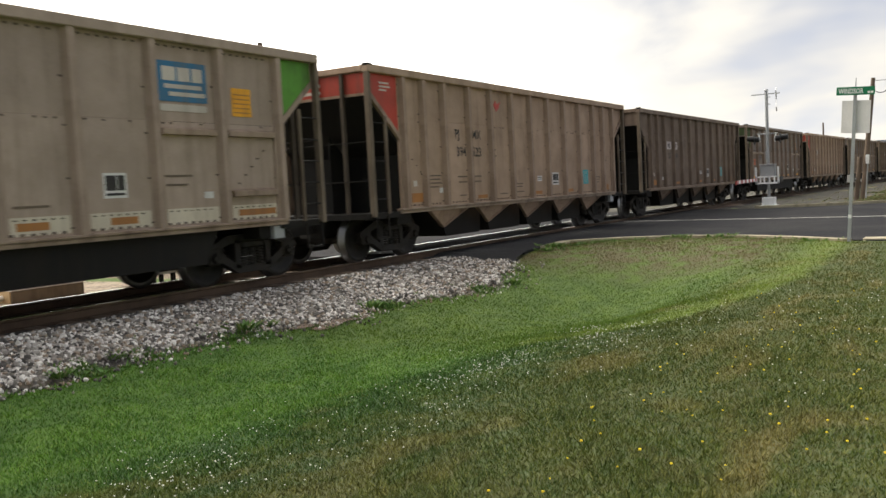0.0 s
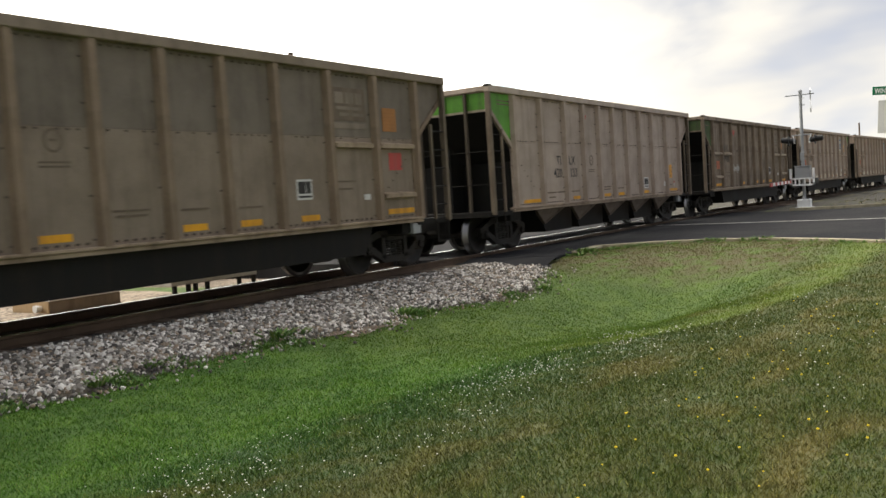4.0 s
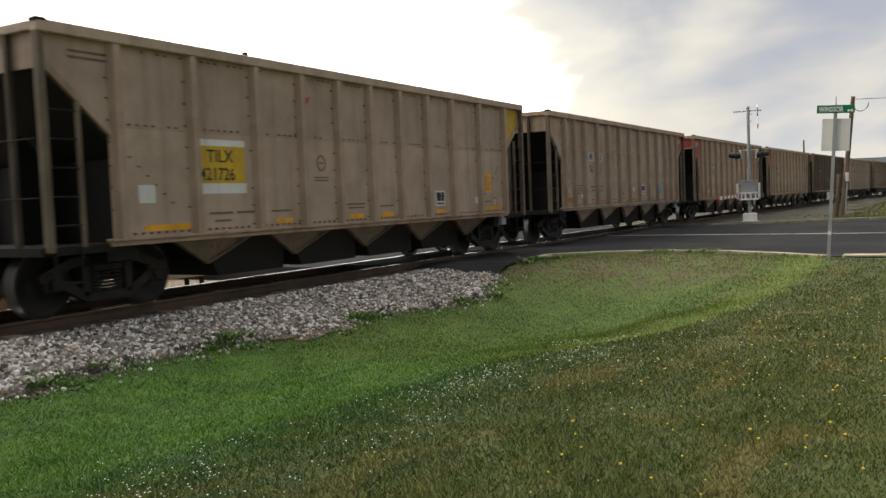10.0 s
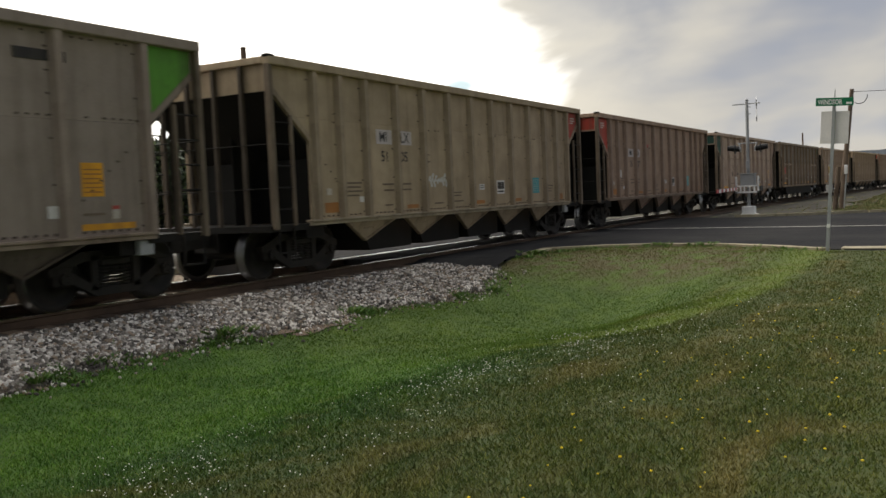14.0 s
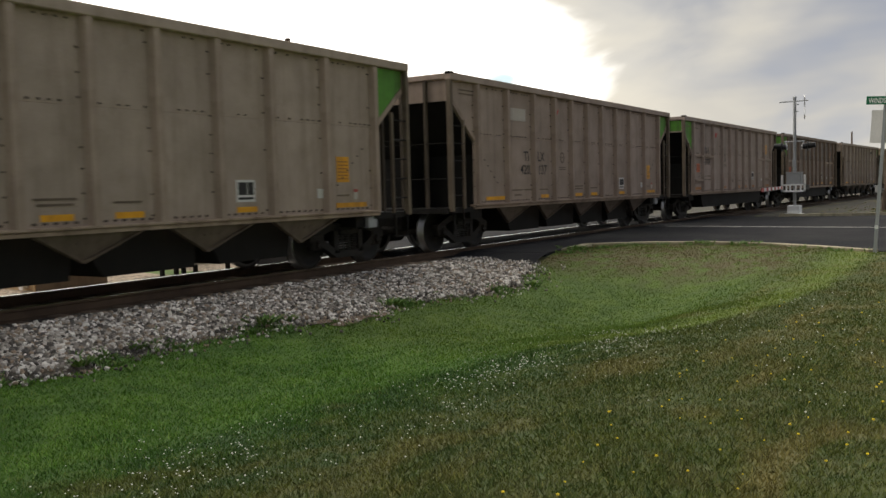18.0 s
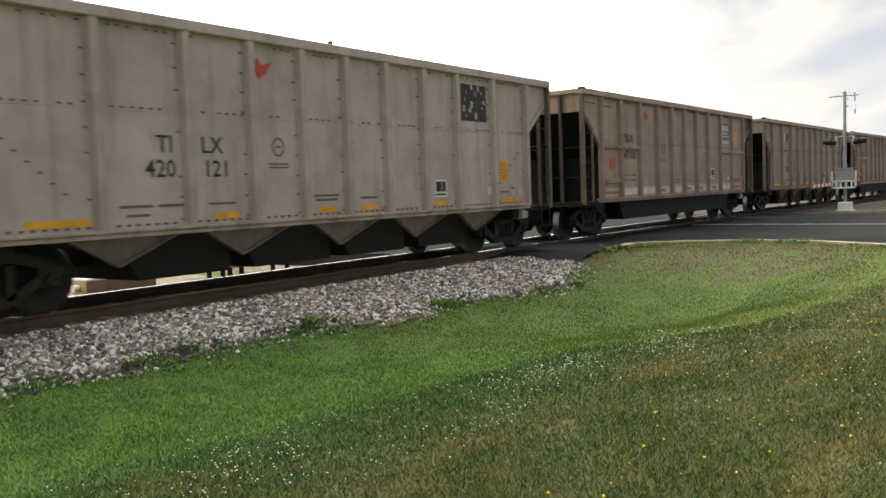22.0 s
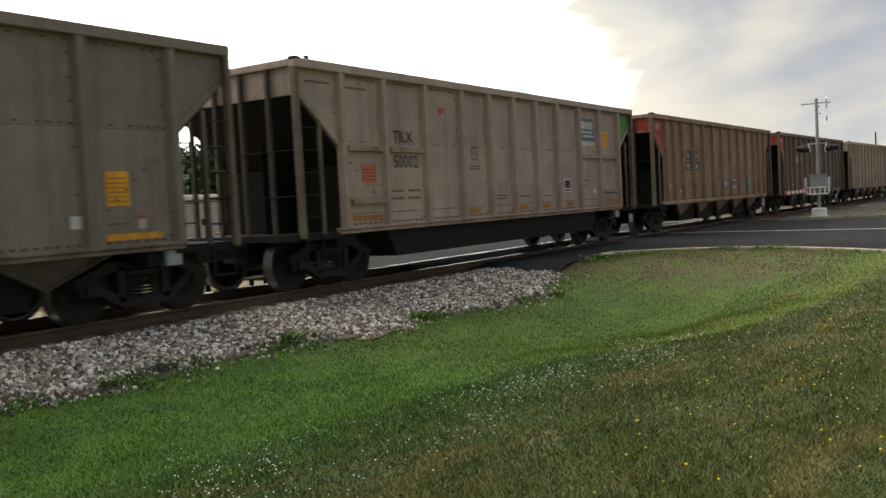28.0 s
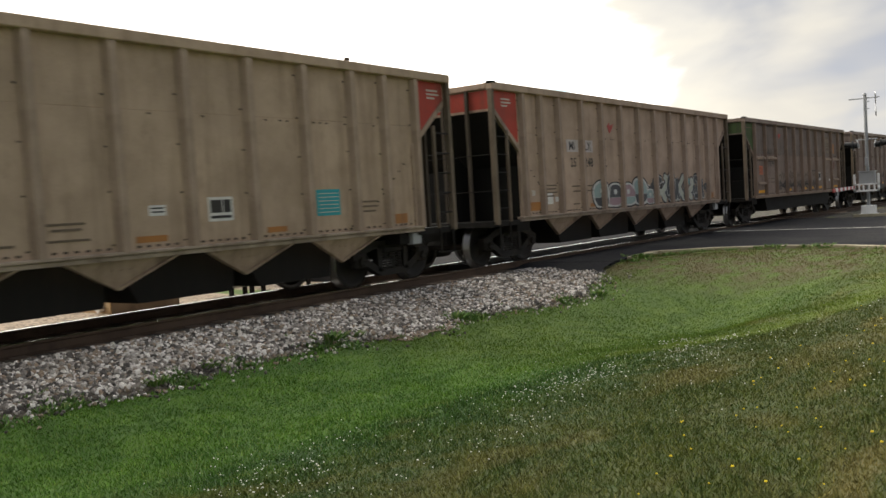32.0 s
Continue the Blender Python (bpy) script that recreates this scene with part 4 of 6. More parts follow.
def dress_bolted(car, number, seed, strips="orange", letters=("TI", "LX")):
    """The marks of a grey bolted hopper."""
    before = set(car.children)
    words(car, letters[0], 3.35, 2.03, 0.24)
    words(car, letters[1], 4.10, 2.03, 0.24)
    words(car, number[0], 3.16, 1.70, 0.24, name="number_lettering")
    words(car, number[1], 4.12, 1.70, 0.24, name="number_lettering")
    ring(car, 5.60, 2.14, 0.13)
    bars(car, "stencil_line", [(2.75, 3.25, 1.30, 0.035), (3.35, 3.75, 1.30, 0.035), (2.85, 3.2, 1.18, 0.035), (4.2, 4.7, 1.30, 0.03), (6.35, 6.95, 1.36, 0.03), (6.4, 6.9, 1.29, 0.03),
                                (7.5, 7.95, 1.30, 0.03), (0.35, 0.95, 3.50, 0.03), (0.35, 1.0, 3.42, 0.03), (12.15, 12.5, 1.30, 0.03)])
    for x0, x1 in ((1.45, 2.34), (4.29, 4.74), (6.44, 6.90), (7.52, 7.98), (9.72, 10.16), (12.12, 13.0)):
        strip(car, x0, x1, 1.10, 0.085, strips)
    panel_mark(car, 9.72, 10.12, 1.26, 1.60)
    plate(car, "notice_label", 12.15, 12.5, 1.55, 2.0, "orange", "orange notice")
    bars(car, "stencil_line", [(12.18, 12.47, 1.60 + 0.06 * n, 0.018) for n in range(6)], "orange_dull")
    plate(car, "notice_label", 11.62, 11.80, 1.28, 1.44, "white")
    plate(car, "notice_label", 12.62, 12.74, 1.24, 1.42, "pale")
    plate(car, "notice_label", 12.62, 12.74, 1.37, 1.42, "mark_red", lift=0.003)
    shifted(car, before, 0.17)


def dress_gondola(car, number, seed, clean=True, logo="blue", square=True):
    """The marks of a gondola: letters in one panel, emblem, logo panel, strips on the sill patches."""
    ink = "ink" if clean else "worn_ink"
    words(car, "TILX", 2.68, 2.56, 0.22, ink)
    words(car, number, 2.66, 2.08, 0.24, ink, name="number_lettering", wide=0.95)
    ring(car, 5.58, 2.38, 0.135)
    bars(car, "stencil_line", [(2.55, 2.95, 1.62, 0.04), (3.1, 3.5, 1.62, 0.04), (2.6, 2.95, 1.48, 0.04), (3.1, 3.5, 1.48, 0.04), (6.35, 6.95, 1.45, 0.03), (6.4, 6.9, 1.38, 0.03),
                                (7.5, 8.0, 1.42, 0.03), (8.6, 9.1, 1.40, 0.03), (10.95, 11.5, 1.75, 0.03), (11.0, 11.4, 1.62, 0.03), (0.35, 0.95, 3.48, 0.03), (1.35, 1.95, 3.45, 0.03)])
    if square:
        plate(car, "notice_label", 1.72, 2.12, 1.80, 2.12, "notice_red", "faded red-orange notice")
        bars(car, "stencil_line", [(1.75, 2.09, 1.85 + 0.06 * n, 0.015) for n in range(4)], "maroon")
    if clean:
        for x0, x1 in zip(RIBS["gondola"], RIBS["gondola"][1:]):
            plate(car, "sill_patch", x0 + 0.15, x1 - 0.15, 1.06, 1.29, "cream_patch", "cream sill patch")
            bars(car, "rivet_strip", [(x0 + 0.20 + 0.13 * n, x0 + 0.245 + 0.13 * n, 1.245, 0.018) for n in range(int((x1 - x0 - 0.42) / 0.13) + 1)], "under")
    for n, x0 in enumerate((1.40, 5.28, 7.50, 8.62, 10.0, 12.42)):
        x1 = x0 + (0.86 if n in (0, 5) else 0.45)
        strip(car, x0, x1, 1.12, 0.10, "orange" if not clean else "orange_dull").location.y = -0.004 if clean else 0.0
    panel_mark(car, 9.92, 10.30, 1.48, 1.82)
    if logo:
        worn = logo == "worn"
        plate(car, "logo_panel", 10.96, 11.90, 2.84, 3.42, "faint_ink" if worn else "blue", "worn logo panel" if worn else "blue logo panel with white shapes")
        face = "pale" if not worn else "grey_dark"
        for x0, x1, z0, z1 in ((11.05, 11.30, 3.14, 3.34), (11.34, 11.58, 3.14, 3.34), (11.62, 11.82, 3.14, 3.34), (11.08, 11.80, 3.03, 3.09), (11.16, 11.86, 2.92, 2.98)):
            plate(car, "logo_bar", x0, x1, z0, z1, face, lift=0.004)
        plate(car, "logo_strip", 10.98, 11.88, 2.70, 2.80, face)
    plate(car, "notice_label", 12.42, 12.85, 2.68, 3.12, "orange" if clean else "orange_dull", "orange notice")
    bars(car, "stencil_line", [(12.45, 12.82, 2.73 + 0.07 * n, 0.018) for n in range(5)], "orange_dull")
    plate(car, "notice_label", 11.72, 11.9, 1.42, 1.52, "white")


# how far each car's paint has faded or darkened with coal dust
FADED = {
    1: (1.03, 0.98, 1.03), 2: (1.02, 0.99, 1.05), 3: (1.07, 1.10, 1.15), 4: (1.12, 1.11, 1.20), 5: (1.08, 1.05, 1.04), 8: (1.13, 1.19, 1.23),
    9: (1.08, 1.10, 1.16), 10: (1.09, 1.13, 1.20), 11: (1.13, 1.04, 1.05), 12: (1.00, 0.98, 0.97), 13: (1.15, 1.20, 1.41), 14: (0.92, 0.90, 0.99),
    15: (0.99, 1.07, 1.09), 16: (0.83, 0.83, 0.91), 18: (0.95, 0.93, 1.04), 19: (0.95, 0.90, 0.97), 20: (1.09, 1.06, 1.12), 21: (1.32, 1.26, 1.33),
    22: (0.87, 0.85, 0.93), 23: (0.97, 1.01, 1.16), 24: (1.29, 1.31, 1.54), 25: (1.17, 1.14, 1.21), 26: (1.35, 1.29, 1.30), 27: (1.09, 1.16, 1.36),
    29: (1.65, 1.48, 1.42), 30: (1.10, 1.05, 1.15), 31: (0.65, 0.65, 0.71), 32: (0.66, 0.63, 0.71), 33: (1.01, 0.96, 1.02), 34: (1.07, 1.09, 1.24),
    35: (1.14, 1.17, 1.28),
}
BODY = {"lower_side_sheet", "upper_side_sheet", "side_post", "top_chord", "side_sill", "corner_flange", "end_chord", "end_sheet", "gusset", "stiffener_bar"}


def train_cars():
    """All cars from the far head of the view to the last one: build, paint, ends and marks of each."""
    cars = {}
    beige_label = "beige coal hopper car with %s"
    grey_label = "grey bolted coal hopper car with %s"
    gon_label = "%s coal gondola car with a black tub"

    def hopper(k, number, rear="", front="", dark=False, panel=True, teal=True, marks=("MI", "LX"), note="black letters"):
        paint = "beige_dark" if dark else "beige"
        ends = " and ".join(w for w in (rear and rear.replace("_", " ") + " rear corner", front and front.replace("_", " ") + " front corner") if w) or note
        car = cars[k] = new_car("hopper", paint, paint, beige_label % ends)
        dress_hopper(car, marks, number, k, panel, teal)
        if rear:
            end_paint(car, rear, False)
        if front:
            end_paint(car, front, True)
        return car

    def bolted(k, number, rear="", front="", dark=False, tan=False):
        paint, upper = ("beige", "beige") if tan else ("grey_dark", "grey_dark") if dark else ("grey", "grey")
        ends = " and ".join(w for w in (rear and rear.replace("_", " ") + " rear corner", front and front.replace("_", " ") + " front corner") if w) or "orange sill strips"
        car = cars[k] = new_car("bolted_hopper", paint, upper, grey_label % ends)
        dress_bolted(car, number, k)
        if rear:
            end_paint(car, rear, False)
        if front:
            end_paint(car, front, True)
        return car

    def gondola(k, number, look_, rear="", front="", logo="blue"):
        paint, upper = {"clean": ("grey", "grey"), "tan": ("beige", "beige"), "soiled": ("grey_dark", "upper_grey"), "grimy": ("dirty", "dirty")}[look_]
        car = cars[k] = new_car("gondola", paint, upper, gon_label % {"clean": "faded grey", "tan": "faded beige", "soiled": "soiled brownish grey", "grimy": "grimy dark brown"}[look_])
        dress_gondola(car, number, k, look_ in ("clean", "tan"), logo)
        if rear:
            end_paint(car, rear, False)
        if front:
            end_paint(car, front, True)
        return car

    # the cars that are far ahead all along
    for k in range(-13, -3):
        if k % 4 == 0:
            gondola(k, "47%03d" % (k * 37 % 1000), "soiled", logo="")
        elif k % 3 == 0:
            hopper(k, ("23", "%03d" % (k * 71 % 1000)), rear="red" if k % 2 else "", dark=True)
        else:
            hopper(k, ("52", "%02d" % (-k * 7)), dark=True)
    hopper(-3, ("25", "161"), rear="red")
    gondola(-2, "47081", "soiled", rear="dull_green", logo="worn")
    hopper(-1, ("25", "084"), dark=True)
    hopper(0, ("394", "523"), rear="red", panel=False, marks=("PJ", "MX"))
    bird(cars[0], 5.35, 3.25)
    gondola(1, "47134", "clean", front="green")
    bird(cars[1], 4.15, 3.25)
    gondola(2, "47043", "clean", front="green")
    bird(cars[2], 4.15, 3.25)
    car = gondola(3, "47930", "grimy", rear="dull_green", logo="worn")
    bird(car, 4.15, 3.22)
    scribble(car, 4.05, 4.95, 1.62, 1.98, "spray_white", 3)
    bolted(4, ("420", "133"), rear="green")
    bird(cars[4], 5.25, 3.22)
    car = gondola(5, "47946", "soiled", rear="dull_green", logo="worn")
    scribble(car, 3.9, 4.7, 1.55, 1.85, "spray_white", 5)
    plate(car, "notice_label", 12.55, 12.95, 1.95, 2.28, "mark_red", "faded red notice")
    car = bolted(6, ("420", "115"), rear="", front="green")
    plate(car, "paint_patch", 2.7, 3.5, 3.02, 3.36, "ink", "black patch")
    scribble(car, 11.0, 12.3, 1.65, 2.0, "spray_white", 6)
    car = cars[7] = new_car("hopper", "dark", "dark", "dark brown coal hopper car with a black letter panel")
    plate(car, "mark_panel", 2.98, 3.86, 1.95, 2.72, "ink", "black letter panel")
    words(car, "NDYX", 3.02, 2.42, 0.22, "white", wide=0.95, lift=0.004)
    words(car, "931093", 3.02, 2.06, 0.22, "white", name="number_lettering", wide=0.80, lift=0.004)
    plate(car, "notice_label", 1.60, 1.78, 1.40, 1.60, "white")
    scribble(car, 6.4, 7.1, 1.75, 2.0, "pale", 7)
    strip(car, 1.40, 1.9, 1.10, 0.12, "orange_dull")
    strip(car, 11.9, 12.3, 1.75, 0.25, "orange_dull")
    car = hopper(8, ("50", "99"), rear="red")
    scribble(car, 5.25, 6.15, 1.50, 1.90, "spray_white", 8)
    hopper(9, ("52", "22"), rear="red")
    hopper(10, ("52", "11"), front="red")
    car = bolted(11, ("", ""), front="yellow")
    for child in [c for c in car.children if "lettering" in c.name]:
        bpy.data.objects.remove(child)
    plate(car, "mark_panel", 2.66, 3.74, 1.78, 2.36, "yellow", "yellow letter panel")
    plate(car, "paint_patch", 2.62, 3.76, 2.36, 2.46, "white", "white overpainted patch")
    plate(car, "paint_patch", 2.62, 3.76, 1.62, 1.78, "white", "white overpainted patch")
    words(car, "TILX", 2.90, 2.11, 0.20, lift=0.003)
    words(car, "421726", 2.74, 1.83, 0.20, name="number_lettering", wide=0.92, lift=0.003)
    plate(car, "notice_label", 1.55, 1.85, 1.50, 1.76, "white")
    bird(car, 5.30, 3.20, 0.7)
    car = gondola(12, "47130", "soiled", front="dull_green", logo="worn")
    bird(car, 4.2, 3.2, 0.7)
    bird(car, 5.3, 3.15, 0.7)
    plate(car, "notice_label", 1.70, 2.14, 1.86, 2.22, "mark_red", "faded red notice", lift=0.005)
    bolted(13, ("50", "094"), rear="teal_green", tan=True)
    bird(cars[13], 5.25, 3.22, 0.8)
    car = hopper(14, ("25", "077"), rear="red")
    bird(car, 6.25, 3.05)
    plate(car, "notice_label", 2.18, 2.48, 1.72, 1.98, "white")
    bird(cars[14], 5.5, 2.85, 0.6)
    car = hopper(15, ("51", "05"), front="red")
    scribble(car, 5.3, 6.1, 1.55, 1.85, "spray_white", 15)
    car = bolted(16, ("420", "188"), front="green")
    plate(car, "paint_patch", 11.45, 12.2, 3.28, 3.42, "ink", "torn black label")
    bird(car, 5.25, 3.22, 0.8)
    gondola(17, "47102", "soiled", rear="green", logo="")
    gondola(18, "47055", "clean", rear="green", logo="")
    bird(cars[18], 4.15, 3.22)
    for child in [c for c in cars[18].children if c.name.split(".")[0] in ("sill_patch", "rivet_strip")]:
        bpy.data.objects.remove(child)
    car = bolted(19, ("420", "137"), front="green")
    plate(car, "paint_patch", 2.75, 3.65, 2.98, 3.28, "pale", "pale overpainted patch")
    bird(car, 5.25, 3.22)
    car = bolted(20, ("420", "149"), front="green")
    plate(car, "paint_patch", 2.75, 3.65, 2.98, 3.28, "pale", "pale overpainted patch")
    bird(car, 5.25, 3.22)
    car = gondola(21, "46740", "soiled", front="dull_green", logo="worn")
    plate(car, "notice_label", 2.65, 2.95, 3.05, 3.30, "mark_red", "faded red notice")
    car = bolted(22, ("420", "150"), front="green")
    bird(car, 4.2, 3.22)
    plate(car, "paint_patch", 2.72, 3.42, 2.98, 3.32, "pale", "cream overpainted patch with a black end")
    plate(car, "paint_patch", 3.38, 3.64, 2.98, 3.32, "ink", lift=0.002)
    for n, (px, pz) in enumerate(((3.28, 3.22), (3.31, 3.10), (3.25, 3.02), (3.34, 3.26), (3.02, 3.18))):
        plate(car, "paint_patch", px, px + 0.06, pz, pz + 0.05, "ink", lift=0.003 + 0.001 * n)
    gondola(23, "47106", "tan", front="dull_green", logo="blue")
    bird(cars[23], 4.15, 3.25)
    car = bolted(24, ("420", "121"), rear="green")
    plate(car, "paint_patch", 10.88, 11.84, 2.78, 3.52, "ink", "torn black label")
    for n in range(14):
        px, pz, ps = 10.95 + 0.8 * random.random(), 2.82 + 0.62 * random.random(), 0.03 + 0.07 * random.random()
        plate(car, "paint_patch", px, px + ps * 0.8, pz, pz + ps * 1.5, "pale" if n % 3 else "grey", lift=0.002 + 0.0007 * n)
    bird(car, 5.3, 3.22, 1.2)
    car = hopper(25, ("25", "196"), rear="red")
    plate(car, "notice_label", 2.25, 2.55, 1.85, 2.08, "white")
    plate(car, "notice_label", 1.45, 1.68, 1.62, 1.82, "spray_aqua")
    car = bolted(26, ("420", "191"), front="green")
    plate(car, "paint_patch", 2.62, 3.55, 2.98, 3.30, "pale", "pale overpainted patch")
    bird(car, 5.25, 3.22, 0.9)
    car = hopper(27, ("52", "48"), front="red")
    plate(car, "paint_patch", 8.62, 9.20, 1.60, 1.86, "ink", "black label")
    hopper(28, ("932", "787"), rear="red", dark=True, marks=("FU", "RX"))
    car = hopper(29, ("932", "224"), rear="red", dark=True, panel=False, marks=("", ""))
    for child in [c for c in car.children if "lettering" in c.name]:
        bpy.data.objects.remove(child)
    for x0, x1, z0, z1, text in ((3.35, 3.86, 2.42, 2.72, "FU"), (4.12, 4.55, 2.42, 2.72, "RX"), (3.28, 3.86, 2.05, 2.34, "932"), (4.12, 4.72, 2.05, 2.34, "224")):
        plate(car, "mark_panel", x0, x1, z0, z1, "ink")
        words(car, text, x0 + 0.04, z0 + 0.05, 0.20, "white", wide=0.9, lift=0.004)
    bird(car, 5.5, 3.25, 0.8)
    car = gondola(30, "50002", "clean", front="green", logo="blue")
    for child in [c for c in car.children if c.name.startswith("sill_patch")]:
        bpy.data.objects.remove(child)
    bird(car, 4.25, 3.18, 0.7)
    car = bolted(31, ("420", "122"), rear="green")
    car = bolted(32, ("420", "153"), front="green")
    plate(car, "paint_patch", 2.6, 3.55, 2.95, 3.32, "white", "white overpainted patch")
    bird(car, 5.25, 3.20, 0.9)
    for n, (x, w, z0, z1) in enumerate(((3.0, 0.6, 1.45, 1.8), (5.4, 0.6, 1.4, 1.85), (6.6, 0.6, 1.4, 1.8), (7.7, 0.7, 1.4, 1.9), (8.75, 0.7, 1.45, 1.95), (9.55, 0.85, 1.72, 2.0), (10.3, 0.3, 1.2, 1.7), (10.95, 0.75, 1.35, 2.0), (11.3, 0.5, 1.5, 1.9), (12.4, 0.35, 1.35, 1.75))):
        scribble(car, x, x + w, z0, z1, "ink", 320 + n, 0.022, 5)
    car = gondola(33, "47979", "soiled", rear="dull_green", logo="worn")
    bird(car, 4.2, 3.22, 0.8)
    for n, x in enumerate((3.95, 5.25, 6.4, 7.5, 8.9)):
        scribble(car, x, x + 1.0, 1.15, 1.55, "ink", 330 + n, 0.024, 6)
        scribble(car, x, x + 1.05, 1.60, 1.90, "faint_ink", 340 + n, 0.028, 4)
    plate(car, "paint_patch", 8.9, 10.05, 1.88, 1.92, "ink", "black sprayed line")
    plate(car, "notice_label", 12.42, 12.82, 1.95, 2.28, "maroon", "faded maroon notice")
    car = hopper(34, ("25", "248"), rear="red")
    bird(car, 5.5, 3.02, 1.0)
    plate(car, "notice_label", 2.2, 2.5, 1.25, 1.50, "white")
    bubbles(car, 4.6, 7.75, 1.06, 1.84, ("spray_aqua", "spray_grey", "spray_pink"), 34, 4)
    bubbles(car, 7.75, 8.25, 1.06, 1.55, ("spray_aqua", "spray_pink"), 35, 1)
    wildstyle(car, 8.45, 12.15, 1.05, 1.90, ("spray_grey", "spray_mint", "spray_grey", "spray_grey", "spray_mint"), 36, 9)
    scribble(car, 12.2, 12.75, 1.3, 1.6, "spray_grey", 37, 0.03, 4)
    scribble(car, 8.0, 8.5, 1.3, 1.75, "spray_grey", 38, 0.04, 4)
    hopper(35, ("25", "209"), front="red")
    for k, car in cars.items():
        for ob in car.children:
            if ob.name.split(".")[0] in BODY:
                ob.color = (*FADED.get(k, (0.98, 0.96, 1.04)), 1)
    return cars


CARS = train_cars()

# ---- ground, track, road ----


def smooth(v, lo, hi):
    u = min(max((v - lo) / (hi - lo), 0.0), 1.0)
    return u * u * (3 - 2 * u)


EDGE_X = (-50.0, 5.2, 6.2, 7.4, 8.5, 9.3, 10.2, 10.9, 11.7, 12.8, 14.0, 14.9, 15.5, 17.5)
EDGE_Y = (8.85, 8.85, 8.65, 8.75, 8.70, 8.60, 8.15, 8.05, 8.45, 8.25, 7.80, 7.62, 7.80, 8.65)


def bend(x):
    """How far the track has swung towards the lawn's side at x: straight at first, then a wide curve."""
    return (x - 20.0) ** 2 / 2150.0 if x > 20.0 else 0.0


def track_point(s, side=0.0):
    """Place and heading on the track after s metres, side metres to its far side."""
    a = max(s - 20.0, 0.0) / 1075.0
    x, y = min(s, 20.0) + 1075.0 * math.sin(a), YC - 1075.0 * (1 - math.cos(a))
    return x + side * math.sin(a), y + side * math.cos(a), -a
PROFILE_Y = (-900.0, -60.0, -6.0, 0.0, 2.0, 4.0, 5.5, 7.0, 8.3, 9.2, 13.2, 14.2, 900.0)
PROFILE_Z = (0.4, 0.3, -0.02, -0.14, -0.22, -0.42, -0.60, -0.62, -0.52, -0.55, -0.55, -0.34, -0.34)


def toe(x):
    """How far the ballast reaches out on to the lawn."""
    return float(np.interp(x, EDGE_X, EDGE_Y)) + 0.22 * noise.noise((x * 1.7, 0.3, 0.0)) + 0.10 * noise.noise((x * 6.0, 4.3, 0.0))


def ground_z(x, y):
    far_y, y0 = y + bend(min(x, 420.0)), y
    if x > 20.0:
        y = far_y
    z = float(np.interp(y, PROFILE_Y, PROFILE_Z))
    if y < 9.0:
        near = smooth(x, 13.5, 19.0)
        z = z * (1 - near) - 0.095 * near
        z -= 0.34 * math.exp(-((x - 14.0) / 3.0) ** 2 - ((y - 4.9) / 1.3) ** 2)
        z += 0.035 * noise.noise((x * 0.5, y * 0.5, 0.0)) * (1 - near) + 0.012 * noise.noise((x * 1.9, y * 1.9, 2.0))
        if x > 18.8:
            z = min(z, -0.092)
        if 16.0 < x < 42.0:
            z = z - 0.22 * smooth(x, 20.9, 22.2) * (1 - smooth(x, 36.5, 38.5))
        if x > 40:
            z = -0.13 + 0.06 * smooth(x, 40, 44) + smooth(x, 46.5, 61.0) * (1 - smooth(x, 75.0, 105.0)) * smooth(y0, 4.4, 0.6) * 1.05 + 0.05 * noise.noise((x * 0.5, y * 0.5, 7.0))
    if y > 14.0 and 14 < x < 42:
        z -= 0.1
    return z


def graded(stops):
    """Values along a line: (start, end, step) stretches."""
    out = []
    for a, b, s in stops:
        n = max(1, round((b - a) / s))
        out += [a + (b - a) * i / n for i in range(n)]
    return out + [stops[-1][1]]


def sheet(name, xs, ys, height, mat, label="", category="", kind="structure", keep=None, curved=False):
    pts = [(x, y - bend(x) * curved, height(x, y - bend(x) * curved)) for y in ys for x in xs]
    w = len(xs)
    faces = [(j * w + i, j * w + i + 1, (j + 1) * w + i + 1, (j + 1) * w + i) for j in range(len(ys) - 1) for i in range(w - 1)
             if keep is None or keep((xs[i] + xs[i + 1]) / 2, (ys[j] + ys[j + 1]) / 2)]
    mesh = bpy.data.meshes.new(name)
    mesh.from_pydata(pts, [], faces)
    for face in mesh.polygons:
        face.use_smooth = True
    mesh.materials.append(M[mat])
    return tagged(new(name, mesh), label, category, kind=kind)


GX = graded([(-700, -60, 80), (-60, -16, 4), (-16, 22, 0.25), (22, 64, 1.5), (64, 140, 6), (140, 440, 30), (440, 3600, 230)])
GY = graded([(-2200, -180, 180), (-180, -60, 15), (-60, -16, 4), (-16, 10, 0.25), (10, 16, 1.0), (16, 60, 6), (60, 2200, 180)])
sheet("ground", GX, GY, ground_z, "lawn", "mown green lawn dipping to a shallow ditch", "lawn")


def swept(outline, s0, s1):
    """A closed outline of (side, z) pairs drawn along the track from s0 to s1."""
    bm = bmesh.new()
    stops = [s0] + [20.0 + 10.0 * n for n in range(int((s1 - 20.0) / 10.0) + 1)]
    rings = []
    for s in stops:
        rings.append([bm.verts.new((*track_point(s, p)[:2], q)) for p, q in outline])
    for a, b in zip(rings, rings[1:]):
        for n in range(len(outline)):
            m = (n + 1) % len(outline)
            bm.faces.new((a[n], a[m], b[m], b[n]))
    bm.faces.new(rings[0])
    bm.faces.new(rings[-1][::-1])
    bmesh.ops.recalc_face_normals(bm, faces=bm.faces)
    return bm


